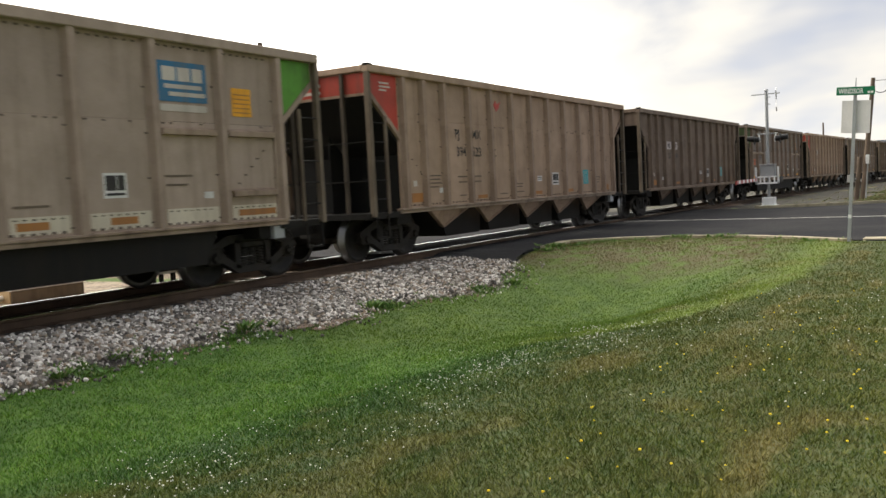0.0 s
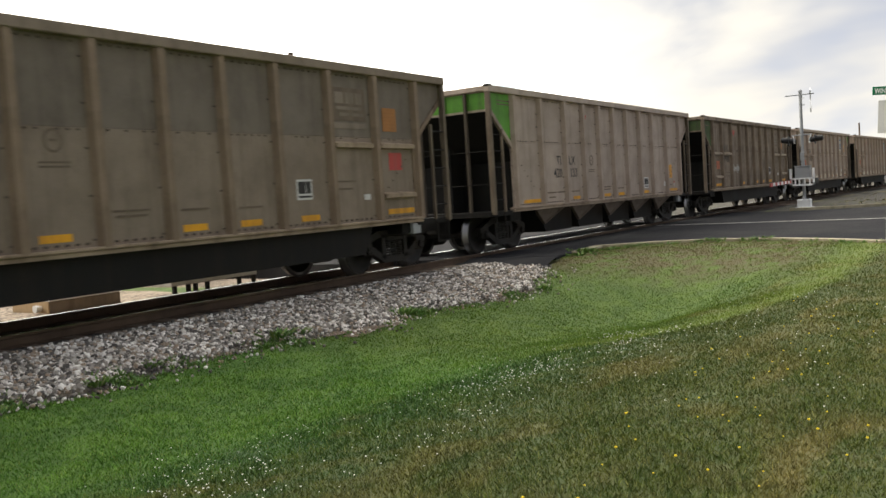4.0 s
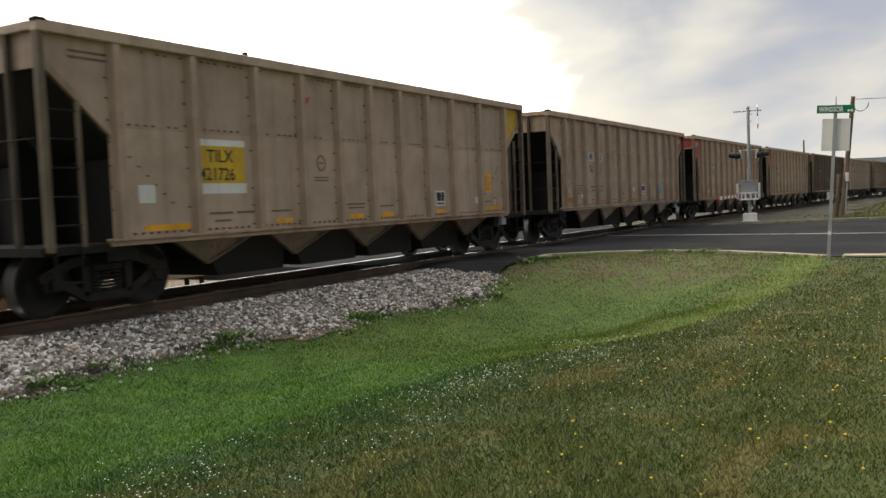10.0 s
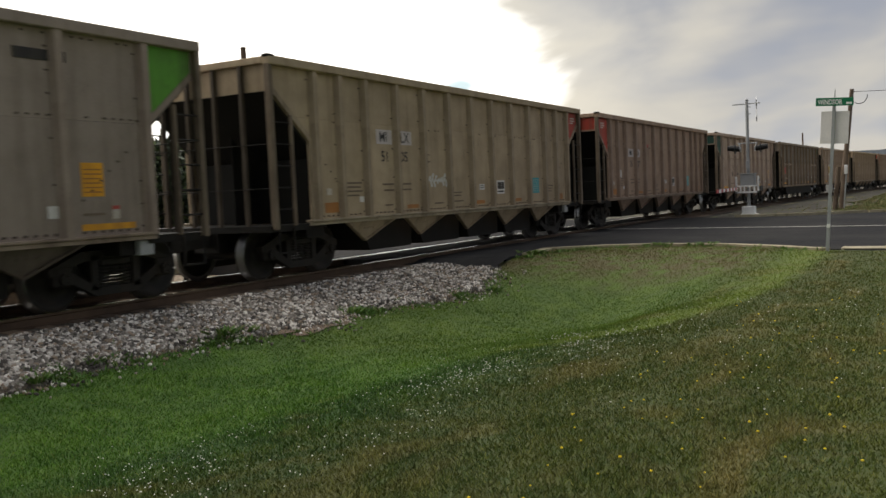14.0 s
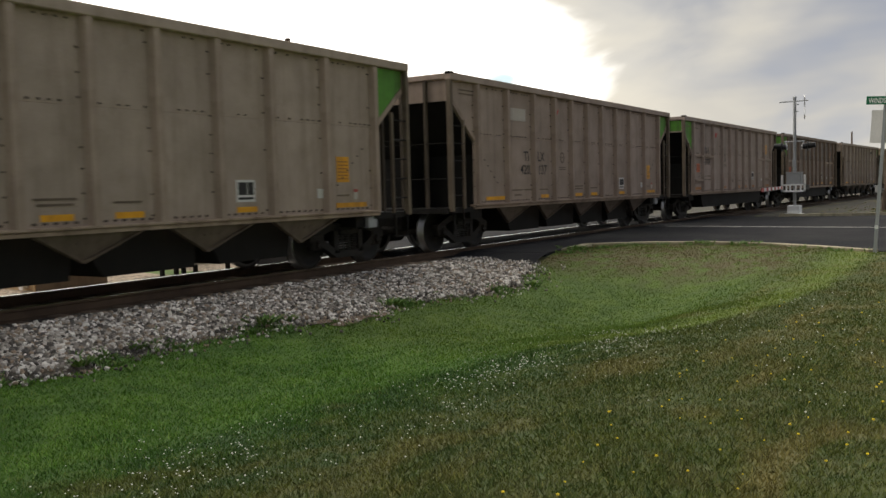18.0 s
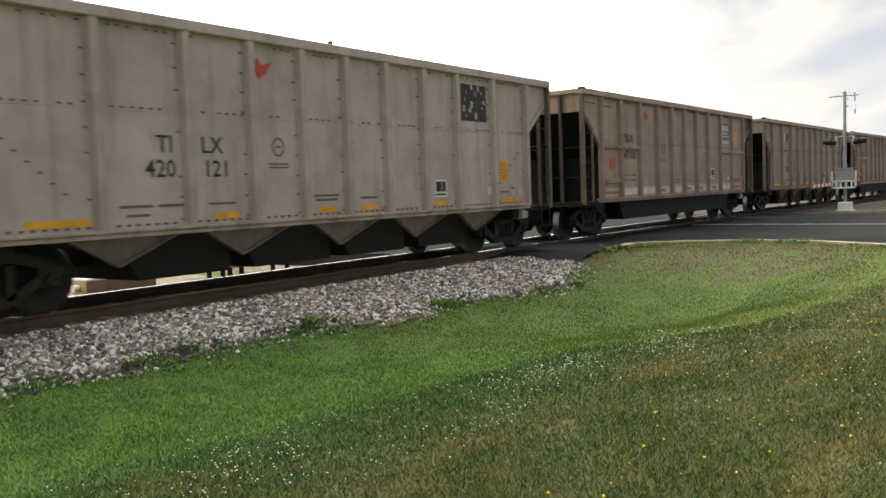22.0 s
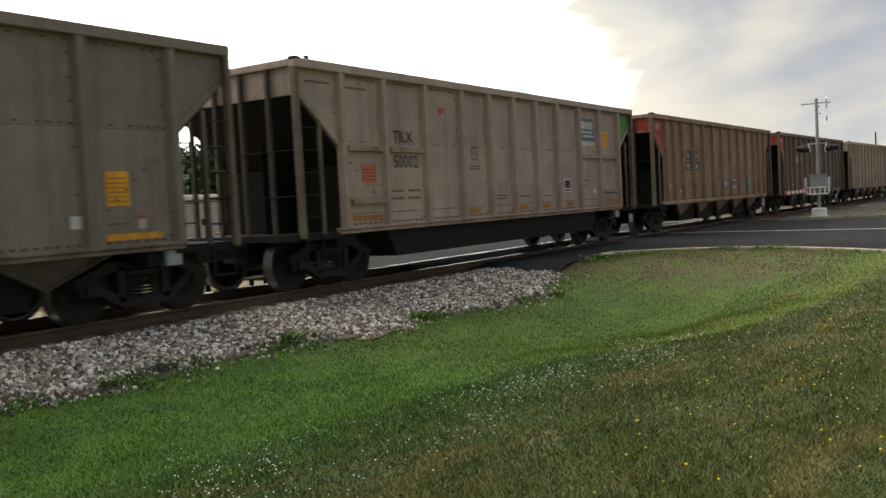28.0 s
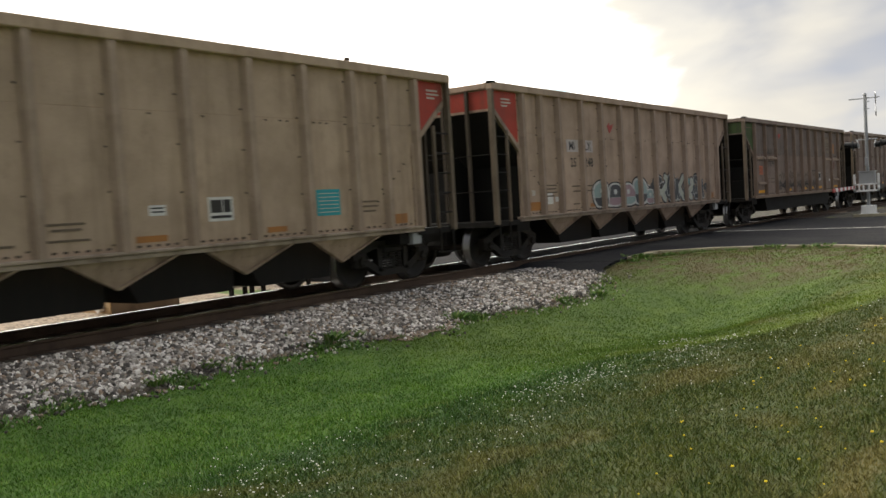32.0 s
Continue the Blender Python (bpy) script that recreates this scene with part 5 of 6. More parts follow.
def shoulder_z(x, y):
    t = toe(x) - 0.25
    u = min(max((9.97 - y) / (9.97 - t), 0), 1)
    return max(-0.155 - 0.42 * u ** 0.9 + 0.13 * smooth(x, 13.5, 16.6) * smooth(u, 0.0, 0.3), ground_z(x, y) + 0.012)


def ballast_profile():
    bed = thing("ballast_bed", "grey crushed-stone ballast bed under the rails", "ballast", kind="structure")
    # between ends of the sheet: flat top under the ties, sloping shoulders
    out = [(9.95, -0.165), (12.75, -0.165), (13.9, -0.40), (13.9, -0.7), (9.2, -0.7), (9.2, -0.42)]
    part("ballast_core", swept([(y - YC, z) for y, z in out], -650, 760), "bed", bed)
    xs, n = graded([(-60, 0, 3), (0, 18, 0.25)]), 8
    pts, faces = [], []
    for x in xs:
        t = toe(x) - 0.25
        for i in range(n + 1):
            u = i / n
            y = 9.97 + (t - 9.97) * u
            pts.append((x, y, shoulder_z(x, y) - 0.05 * smooth(u, 0.8, 1.0) if u < 1 else ground_z(x, y) - 0.03))
    for i in range(len(xs) - 1):
        for j in range(n):
            a = i * (n + 1) + j
            faces.append((a, a + 1, a + n + 2, a + n + 1))
    mesh = bpy.data.meshes.new("ballast_shoulder")
    mesh.from_pydata(pts, [], faces)
    part("ballast_shoulder", mesh, "bed", bed)
    return bed


BED = ballast_profile()


def loose_stones():
    """Crushed stone of the shoulder, each a lump of its own shape, in one mesh."""
    rng = np.random.default_rng(5)
    ico = bmesh.new()
    bmesh.ops.create_icosphere(ico, subdivisions=1, radius=1)
    ico.verts.ensure_lookup_table()
    base = np.array([v.co[:] for v in ico.verts])
    tris = np.array([[v.index for v in f.verts] for f in ico.faces])
    ico.free()
    spots = []
    while len(spots) < 26000:
        x = 2.0 + 15.2 * rng.random() ** 1.1
        t = toe(x)
        y = 10.0 - (10.0 - t + 0.8) * rng.random()
        if y < t + 0.15 and rng.random() > 0.45 * math.exp((y - t - 0.15) / 0.22):
            continue
        if x > 16.85 + 0.15 * noise.noise((y * 5.0, 0.0, 1.0)):
            continue
        spots.append((x, y, shoulder_z(x, y)))
    spots = np.array(spots)
    n = len(spots)
    size = rng.uniform(0.016, 0.046, n)[:, None, None] * rng.uniform(0.65, 1.35, (n, 1, 3))
    size *= np.where(spots[:, 1] < np.array([toe(q) for q in spots[:, 0]]) + 0.1, 0.6, 1.0)[:, None, None]
    lumps = base[None] * size * rng.uniform(0.72, 1.2, (n, len(base), 1))
    ang = rng.uniform(0, 6.28, (n, 3))
    for axis in range(3):
        c, s = np.cos(ang[:, axis])[:, None], np.sin(ang[:, axis])[:, None]
        p, q = (axis + 1) % 3, (axis + 2) % 3
        a, b = lumps[:, :, p] * c - lumps[:, :, q] * s, lumps[:, :, p] * s + lumps[:, :, q] * c
        lumps[:, :, p], lumps[:, :, q] = a, b
    lumps += spots[:, None, :] + np.array([0, 0, 0.008])
    mesh = bpy.data.meshes.new("ballast_stones")
    faces = (tris[None] + (np.arange(n) * len(base))[:, None, None]).reshape(-1, 3)
    mesh.from_pydata(lumps.reshape(-1, 3), [], faces)
    mesh.materials.append(M["stone"])
    return tagged(new("ballast_stones", mesh), "loose grey and tan crushed ballast stones beside the track", "ballast stones", kind="stuff")


loose_stones()


def lay_track():
    track = thing("railway_track", "steel rails with polished tops on wooden ties", "railway track")
    head = [(-0.036, 0.0), (-0.030, 0.0), (0.030, 0.0), (0.036, -0.008), (0.036, -0.035), (0.012, -0.048), (0.010, -0.135), (0.070, -0.158), (0.070, -0.172), (-0.070, -0.172), (-0.070, -0.158), (-0.010, -0.135), (-0.012, -0.048), (-0.036, -0.035), (-0.036, -0.008)][1:]
    for y in (YC - 0.77, YC + 0.77):
        rail = part("rail", swept([(y - YC + p, q) for p, q in head], -650, 760), "rust", track, "rusty rail")
        part("rail_top", swept([(y - YC - 0.030, -0.004), (y - YC - 0.030, 0.0015), (y - YC - 0.018, 0.004), (y - YC + 0.018, 0.004), (y - YC + 0.030, 0.0015), (y - YC + 0.030, -0.004)], -650, 760), "shine", rail, "polished rail top")
    one = None
    for n in range(132):
        tie = part("tie", one.data if one else box(-0.11, 0.11, -1.29, 1.29, -0.34, -0.150, bevel=0.012), None if one else "wood", track)
        one = one or tie
        tx, ty, turn = track_point(-6.0 + 0.52 * n + random.uniform(-0.03, 0.03), random.uniform(-0.04, 0.04))
        tie.matrix_basis = pose(tx, ty, random.uniform(-0.012, 0.006), 0, 0, math.degrees(turn) + random.uniform(-1.2, 1.2))


lay_track()


def flat_slab(name, outline, z0, z1, mat, label, category, kind="structure"):
    return tagged(part(name, prism(outline, z0, z1, "z"), mat, None, label), category=category, kind=kind)


ROAD = [(17.6, 10.52), (17.6, 8.42), (18.4, 8.45), (20.3, 8.65), (21.2, 7.4), (21.5, 5.9), (21.2, 4.4), (20.4, 3.1), (19.5, 2.0), (19.1, 0), (18.8, -25), (18.0, -140),
        (43.0, -140), (42.0, -25), (41.0, -5), (39.4, 2.6), (38.0, 4.8), (37.6, 7.5), (38.6, 9.3), (38.8, 10.52)]
flat_slab("road", ROAD, -0.42, -0.075, "asphalt", "dark worn asphalt road over the rails", "road")



def road_apron():
    """The ragged end of the asphalt, running down on to the stones."""
    xs, ys = graded([(16.2, 17.7, 0.1)]), graded([(8.0, 10.5, 0.1)])

    def lie(x, y):
        return max(-0.079 - 0.26 * (1 - smooth(x, 16.2, 17.5)), shoulder_z(x, y) + 0.018)

    def inside(x, y):
        wave = 0.14 * noise.noise((x * 3.0, y * 3.0, 2.0))
        return x > 16.6 + wave and y > 8.22 + 0.16 * max(0.0, x - 16.6) + wave * 0.7
    return sheet("road_apron", xs, ys, lie, "asphalt", "ragged asphalt edge running down to the ballast", "road", keep=inside)


road_apron()
flat_slab("road_beyond", [(16.4, 12.18), (38.8, 12.18), (39.5, 20), (41, 90), (17, 90), (16.6, 20)], -0.5, -0.07, "asphalt", "dark asphalt road beyond the rails", "road")
flat_slab("crossing_panel", [(16.5, 10.64), (38.7, 10.64), (38.7, 12.05), (16.5, 12.05)], -0.145, -0.022, "asphalt", "dark crossing panel between the rails", "crossing panel")
part("centre_line", prism([(29.62, 10.3), (29.78, 10.3), (28.86, 2.8), (28.4, -25), (28.25, -25), (28.70, 2.8)], -0.0735, -0.0700, "z"), "line", bpy.data.objects["road"], "faded pale road line")


def kerb(name, line, width, z0, z1, label):
    """A low kerb swept along a line, in stones of about two metres."""
    body = thing(name, label, "kerb", kind="structure")
    for (ax, ay), (bx, by) in zip(line, line[1:]):
        d = Vector((bx - ax, by - ay))
        pieces = max(1, round(d.length / 2.0))
        side = Vector((-d.y, d.x)).normalized() * width
        for n in range(pieces):
            p, q = Vector((ax, ay)) + d * (n / pieces + 0.004), Vector((ax, ay)) + d * ((n + 1) / pieces - 0.004)
            part("kerb_stone", prism([tuple(p), tuple(q), tuple(q + side), tuple(p + side)], z0, z1, "z"), "kerb", body)
    return body


kerb("kerb_near", [(18.5, 8.45), (20.3, 8.65), (21.2, 7.4), (21.5, 5.9), (21.2, 4.4), (20.4, 3.1), (19.5, 2.0)], -0.24, -0.30, -0.045, "low mossy concrete kerb between lawn and road")
kerb("kerb_far", [(37.6, 7.5), (38.0, 4.8), (39.4, 2.6), (41.0, -5), (42.0, -25)], 0.18, -0.30, 0.03, "low pale concrete kerb beyond the road")
flat_slab("pavement", [(19.45, 1.80), (20.0, 1.80), (19.7, -25), (19.1, -25)], -0.3, -0.055, "kerb", "pale concrete strip beside the road", "pavement")
sheet("gravel_verge", graded([(38.0, 60, 2), (60, 300, 20)]), graded([(3.4, 9.2, 0.8)]),
      lambda x, y: max(ground_z(x, y), -0.12) + 0.02, "verge", "grey gravel verge along the track", "gravel verge", keep=lambda x, y: x > 38.4 and y > 3.4 + 0.018 * (x - 38), curved=True)
sheet("yard", graded([(-60, 16, 4), (16, 17, 1)]), graded([(13.85, 24, 1.5), (24, 46, 4)]), lambda x, y: ground_z(x, y) + 0.03 + 0.02 * noise.noise((x, y, 0)), "yard", "tan gravel yard beyond the track", "gravel yard")

sheet("yard_beyond", graded([(41, 60, 4), (60, 400, 30)]), graded([(13.85, 24, 1.5), (24, 60, 6)]), lambda x, y: ground_z(x, y) + 0.03, "verge", "dark gravel ground beyond the track", "gravel yard", keep=lambda x, y: y < 20 or x > 43, curved=True)


def grass():
    """Blades of the mown lawn, thicker near the camera's place, and taller tufts by the stones."""
    rng = np.random.default_rng(11)
    n = 900000
    r = 0.9 + 21.5 * rng.random(n) ** 1.3
    a = np.radians(rng.uniform(-10, 76, n) + rng.normal(0, 9, n))
    rest = 420000   # the rest of the lawn round the camera's place
    r = np.concatenate([r, 0.15 + 16.5 * rng.random(rest) ** 0.7])
    a = np.concatenate([a, np.radians(rng.uniform(-9, 351, rest))])
    n += rest
    x, y = r * np.cos(a), r * np.sin(a)
    edge = np.interp(x, EDGE_X, EDGE_Y) + rng.normal(0, 0.14, n) + np.where(rng.random(n) < 0.26, np.abs(rng.normal(0, 0.42, n)), 0)
    road = np.interp(y, [-25, 0, 2.0, 3.1, 4.4, 5.9, 7.4, 8.6], [18.6, 18.9, 19.3, 20.25, 21.05, 21.3, 21.0, 20.2])
    ok = (y < edge) & (x < road) & ((r < 8.0) | (rng.random(n) < np.clip(1.0 - (r - 8.0) * 0.05, 0.78, 1.0))) & ~((x > 16.3) & (y > 8.20 + 0.16 * np.maximum(0, x - 16.6)))
    x, y, r = x[ok], y[ok], r[ok]
    n = len(x)
    # heights from the lawn's own quarter-metre squares
    gx, gy = np.arange(-16, 22.01, 0.25), np.arange(-16, 10.01, 0.25)
    table = np.array([[ground_z(float(p), float(q)) for p in gx] for q in gy])
    fx, fy = (x + 16) / 0.25, (y + 16) / 0.25
    ix, iy = np.clip(fx.astype(int), 0, len(gx) - 2), np.clip(fy.astype(int), 0, len(gy) - 2)
    ux, uy = fx - ix, fy - iy
    z = (table[iy, ix] * (1 - ux) + table[iy, ix + 1] * ux) * (1 - uy) + (table[iy + 1, ix] * (1 - ux) + table[iy + 1, ix + 1] * ux) * uy
    tall = rng.uniform(0.010, 0.034, n) * (1 + 0.8 * (rng.random(n) < 0.05))
    clump = np.sin(x * 2.1 + 1.7 * np.sin(y * 1.3)) * np.sin(y * 2.7 + 1.1 * np.sin(x * 1.9))
    tall *= (1.0 + 0.25 * clump) * np.clip(1.25 - r * 0.030, 0.8, 1.0)
    near_stone = np.clip((y - edge[ok] + 0.5) / 0.5, 0, 1)
    tall *= 1 + 0.8 * near_stone * rng.random(n)
    wide = rng.uniform(0.0020, 0.0040, n) * (0.65 + 0.12 * r)
    turn = rng.uniform(0, 6.283, n)
    lean = rng.uniform(0.2, 1.5, n) * tall
    way = rng.uniform(0, 6.283, n)
    verts = np.empty((n, 3, 3))
    verts[:, 0] = np.stack([x - wide * np.cos(turn), y - wide * np.sin(turn), z - 0.004], 1)
    verts[:, 1] = np.stack([x + wide * np.cos(turn), y + wide * np.sin(turn), z - 0.004], 1)
    verts[:, 2] = np.stack([x + lean * np.cos(way), y + lean * np.sin(way), z + tall], 1)
    mesh = bpy.data.meshes.new("grass")
    mesh.vertices.add(3 * n)
    mesh.vertices.foreach_set("co", verts.ravel())
    mesh.loops.add(3 * n)
    mesh.loops.foreach_set("vertex_index", np.arange(3 * n, dtype=np.int32))
    mesh.polygons.add(n)
    mesh.polygons.foreach_set("loop_start", np.arange(0, 3 * n, 3, dtype=np.int32))
    mesh.update(calc_edges=True)
    mesh.materials.append(M["blade"])
    return tagged(new("grass", mesh), "short mown grass, lush in the dip and drier on the rise", "grass", kind="stuff")


def dots(name, spots, size, mat, label, category):
    bm = bmesh.new()
    for x, y in spots:
        s = size * random.uniform(0.7, 1.35)
        m = Matrix.Translation((x, y, ground_z(x, y) + random.uniform(0.035, 0.06))) @ Matrix.Diagonal((s, s, s * 0.7, 1))
        bmesh.ops.create_icosphere(bm, subdivisions=1, radius=1, matrix=m)
    return tagged(part(name, bm, mat), label, category, kind="stuff")


def bare_patch():
    """A patch of bare pinkish dirt where the stones run out."""
    def lie(x, y):
        return x, y, max(shoulder_z(x, y), ground_z(x, y)) + 0.007
    ring = [(10.45 + (0.85 + 0.22 * math.sin(3 * a + 1) + 0.10 * math.sin(7 * a)) * math.cos(a), 8.22 + (0.34 + 0.10 * math.sin(5 * a)) * math.sin(a)) for a in (2 * math.pi * n / 40 for n in range(40))]
    mesh = bpy.data.meshes.new("dirt_patch")
    pts = [lie(10.45, 8.22)] + [lie(x, y) for x, y in ring]
    mesh.from_pydata(pts, [], [(0, n + 1, (n + 1) % 40 + 1) for n in range(40)])
    mesh.materials.append(M["dirt"])
    return tagged(new("dirt_patch", mesh), "bare pinkish dirt patch between stones and grass", "dirt patch", kind="structure")


bare_patch()


def tufts():
    """Broad-leaved weeds at the edge of the stones and by the kerb."""
    rng = random.Random(4)
    for cx, cy, s in ((9.1, 8.75, 0.24), (9.5, 8.7, 0.15), (11.6, 8.35, 0.20), (7.0, 8.9, 0.13), (15.0, 7.45, 0.16), (18.7, 8.2, 0.22), (21.35, 6.3, 0.15), (21.4, 5.4, 0.18), (6.1, 8.7, 0.16)):
        bm = bmesh.new()
        for n in range(46):
            a, r = rng.uniform(0, 6.28), s * rng.random() ** 0.6
            h, w = s * rng.uniform(0.2, 0.6), s * 0.13
            p = Vector((r * 0.6 * math.cos(a), r * 0.6 * math.sin(a), -0.02))
            tip = Vector((r * 1.5 * math.cos(a), r * 1.5 * math.sin(a), h))
            side = Vector((-math.sin(a), math.cos(a), 0)) * w
            mid = (p + tip) / 2 + Vector((0, 0, h * 0.2))
            v = [bm.verts.new(q) for q in (p, mid + side, tip, mid - side)]
            bm.faces.new(v)
        weed = part("leaves", bm, "weed")
        holder = thing("weed_tuft", "small green weed tuft at the edge of the stones", "weed", (cx, cy, max(ground_z(cx, cy), shoulder_z(cx, cy) if cx < 17 else -9)), "weed tufts")
        weed.parent = holder


def clumps(name, spots, size, mat, label, category, leaves=16, seed=8):
    """Many low clumps of narrow leaves in one mesh: x, y and ground height of each."""
    rng = np.random.default_rng(seed)
    spots = np.repeat(np.array(spots), leaves, axis=0)
    n = len(spots)
    a, s = rng.uniform(0, 6.283, n), size * rng.uniform(0.4, 1.3, n)
    foot = spots + np.stack([np.cos(a) * s * 0.4, np.sin(a) * s * 0.4, np.full(n, -0.01)], 1)
    tip = spots + np.stack([np.cos(a) * s * 1.2, np.sin(a) * s * 1.2, s * rng.uniform(0.3, 1.1, n)], 1)
    side = np.stack([-np.sin(a), np.cos(a), np.zeros(n)], 1) * (s * 0.16)[:, None]
    mid = (foot + tip) / 2 + np.array([0, 0, 1.0]) * (s * 0.15)[:, None]
    mesh = bpy.data.meshes.new(name)
    mesh.from_pydata(np.stack([foot, mid + side, tip, mid - side], 1).reshape(-1, 3).tolist(), [], np.arange(4 * n).reshape(-1, 4).tolist())
    mesh.materials.append(M[mat])
    return tagged(new(name, mesh), label, category, kind="stuff")


def scattered_weeds():
    rng = random.Random(21)
    edge = []
    while len(edge) < 240:
        x = rng.uniform(4.0, 15.6)
        y = toe(x) + rng.gauss(-0.02, 0.20)
        if noise.noise((x * 1.3, 2.0, 4.0)) + rng.uniform(-0.2, 0.2) > 0.16:
            edge.append((x, y, max(ground_z(x, y), shoulder_z(x, y))))
    clumps("edge_weeds", edge, 0.065, "weed", "low green weeds creeping into the stones", "weeds")
    verge = []
    for n in range(46):
        u = rng.random()
        x, y = float(np.interp(u, (0, 0.3, 0.6, 1), (18.5, 20.9, 21.35, 19.6))), float(np.interp(u, (0, 0.3, 0.6, 1), (8.25, 7.3, 5.2, 2.1)))
        verge.append((x - rng.uniform(0.05, 0.5), y + rng.uniform(-0.1, 0.1), ground_z(x - 0.3, y)))
    for cx, cy in ((21.3, 6.1), (21.25, 5.0), (18.9, 8.2), (18.2, 8.1)):
        verge += [(cx - 0.2 + rng.gauss(0, 0.16), cy + rng.gauss(0, 0.22), ground_z(cx - 0.3, cy) + 0.03) for n in range(12)]
    clumps("kerb_weeds", verge, 0.075, "weed", "tufts of weed and long grass along the kerb", "weeds", 14, 9)
    bank = []
    while len(bank) < 9000:
        x, y = 39.5 + 34 * rng.random() ** 1.4, rng.uniform(-3.0, 6.6)
        if y < 4.6 - bend(x) + 1.6 * noise.noise((x * 0.25, y * 0.25, 3.0)) or rng.random() < 0.05:
            bank.append((x, y, ground_z(x, y) + 0.01))
    clumps("meadow_grass", bank, 0.085, "meadow", "rough tan and green meadow grass beyond the road", "meadow grass", 7, 10)


grass()
scattered_weeds()
flowers = []
rng_f = random.Random(2)
while len(flowers) < 820:
    fx, fy = rng_f.uniform(2.6, 10.5), rng_f.uniform(2.2, 6.0)
    band = fy + 0.18 * fx
    if rng_f.random() < math.exp(-((band - 5.30) / 0.80) ** 2) * max(0.04, noise.noise((fx * 0.9, fy * 1.6, 5.0)) + 0.45 * noise.noise((fx * 3.1, fy * 4.0, 9.0)) + 0.25):
        flowers.append((fx, fy))
flowers += [(rng_f.uniform(6, 13), rng_f.uniform(0.3, 3.4)) for n in range(130)]
dots("clover_flowers", flowers, 0.0058, "petal", "scattered small white clover flowers in the lawn", "clover flowers")
butter = [(rng_f.uniform(3.8, 7.2), rng_f.uniform(0.1, 2.3)) for n in range(46)] + [(rng_f.uniform(7, 12), rng_f.uniform(0.4, 2.4)) for n in range(40)]
dots("yellow_flowers", butter, 0.0085, "buttercup", "scattered small yellow flowers in the dry turf", "yellow flowers")
tufts()

# ---- crossing signal, signs and poles ----


def crossing_signal():
    x, y = 40.3, 7.4
    sig = thing("crossing_signal", "grey crossing signal mast with black lamps and a lowered gate", "crossing signal", (x, y, -0.10))
    part("foundation", add_box(box(-0.34, 0.34, -0.34, 0.34, -0.3, 0.06), -0.26, 0.26, -0.26, 0.26, 0.05, 0.40, bevel=0.02), "signal_white", sig, "white-painted base box")
    part("mast", rod((0, 0, 0.38), (0, 0, 5.0), 0.068, 14), "galvanised", sig)
    part("mast_cap", rod((0, 0, 5.0), (0, 0, 5.07), 0.10, 14, 0.05), "galvanised", sig)
    part("top_bar", rod((0, 0.62, 4.86), (0, -0.55, 4.86), 0.025, 8), "galvanised", sig)
    for tilt in (-1, 1):
        board = part("crossbuck_board", box(-0.55, 0.55, -0.02, 0.02, -0.11, 0.11), "signal_white", sig, "white crossbuck board seen edge on")
        board.matrix_basis = pose(0.0, -0.40, 4.60, 0, tilt * 52, 9)
    part("lamp_arm", rod((0, 0.42, 3.15), (0, -0.42, 3.15), 0.026, 8), "galvanised", sig)
    for s in (1, -1):
        head = part("lamp_head", rod((0, s * 0.34, 2.93), (0, s * 0.54, 2.93), 0.12, 16), "signal_black", sig, "black signal lamp head")
        part("lamp_target", rod((0, s * 0.52, 2.93), (0, s * 0.545, 2.93), 0.21, 20), "signal_black", head)
        part("lamp_lens", rod((0, s * 0.545, 2.93), (0, s * 0.56, 2.93), 0.10, 16), "lens_red", head)
        part("lamp_hood", rod((0, s * 0.55, 2.95), (0, s * 0.84, 2.98), 0.13, 14, 0.11), "signal_black", head)
        part("lamp_bracket", rod((0, s * 0.30, 2.80), (0, s * 0.36, 3.16), 0.028, 8), "signal_white", head, "white lamp bracket")
        part("lamp_back", rod((0, s * 0.28, 2.93), (0, s * 0.34, 2.93), 0.06, 12, 0.10), "galvanised", head)
    part("gate_machine", box(-0.28, 0.22, -0.30, 0.30, 1.28, 1.80, bevel=0.03), "galvanised", sig, "grey gate machine case")
    frame_ = add_box(box(-0.34, -0.26, -0.50, 0.50, 0.98, 1.06), -0.34, -0.26, -0.50, 0.50, 1.26, 1.32)
    for s in (-0.46, 0.46):
        add_box(frame_, -0.34, -0.26, s - 0.04, s + 0.04, 0.98, 1.72)
    for s in (-0.30, -0.10, 0.12, 0.28):
        add_box(frame_, -0.33, -0.27, s - 0.03, s + 0.03, 1.06, 1.26)
    part("gate_frame", frame_, "signal_white", sig, "white gate frame")
    part("case_lid", box(-0.30, 0.24, -0.32, 0.32, 1.80, 1.84, bevel=0.01), "galvanised", sig)
    part("junction_box", box(-0.16, -0.06, -0.07, 0.07, 2.05, 2.40, bevel=0.01), "galvanised", sig)
    for z in (4.72, 4.42):
        part("crossbuck_clamp", rod((0, 0, z), (0, -0.16, z), 0.018, 6), "galvanised", sig)
    for z in (0.42, 1.95, 3.15):
        part("mast_collar", rod((0, 0, z - 0.03), (0, 0, z + 0.03), 0.09, 14), "galvanised", sig)
    part("counterweight", box(-0.2, 0.5, -0.52, -0.42, 1.05, 1.28, bevel=0.02), "signal_black", sig)
    n = 11
    for i in range(n):
        a, b = i / n, (i + 1) / n
        p = [(-0.3 - 9.4 * u, 0.45 - 1.2 * u) for u in (a, b)]
        part("gate_arm_board", add_prism(bmesh.new(), [(p[0][0], p[0][1]), (p[1][0], p[1][1]), (p[1][0], p[1][1] + 0.03), (p[0][0], p[0][1] + 0.03)], 1.12, 1.24, "z"), "signal_white" if i % 2 else "mark_red", sig)
    return sig


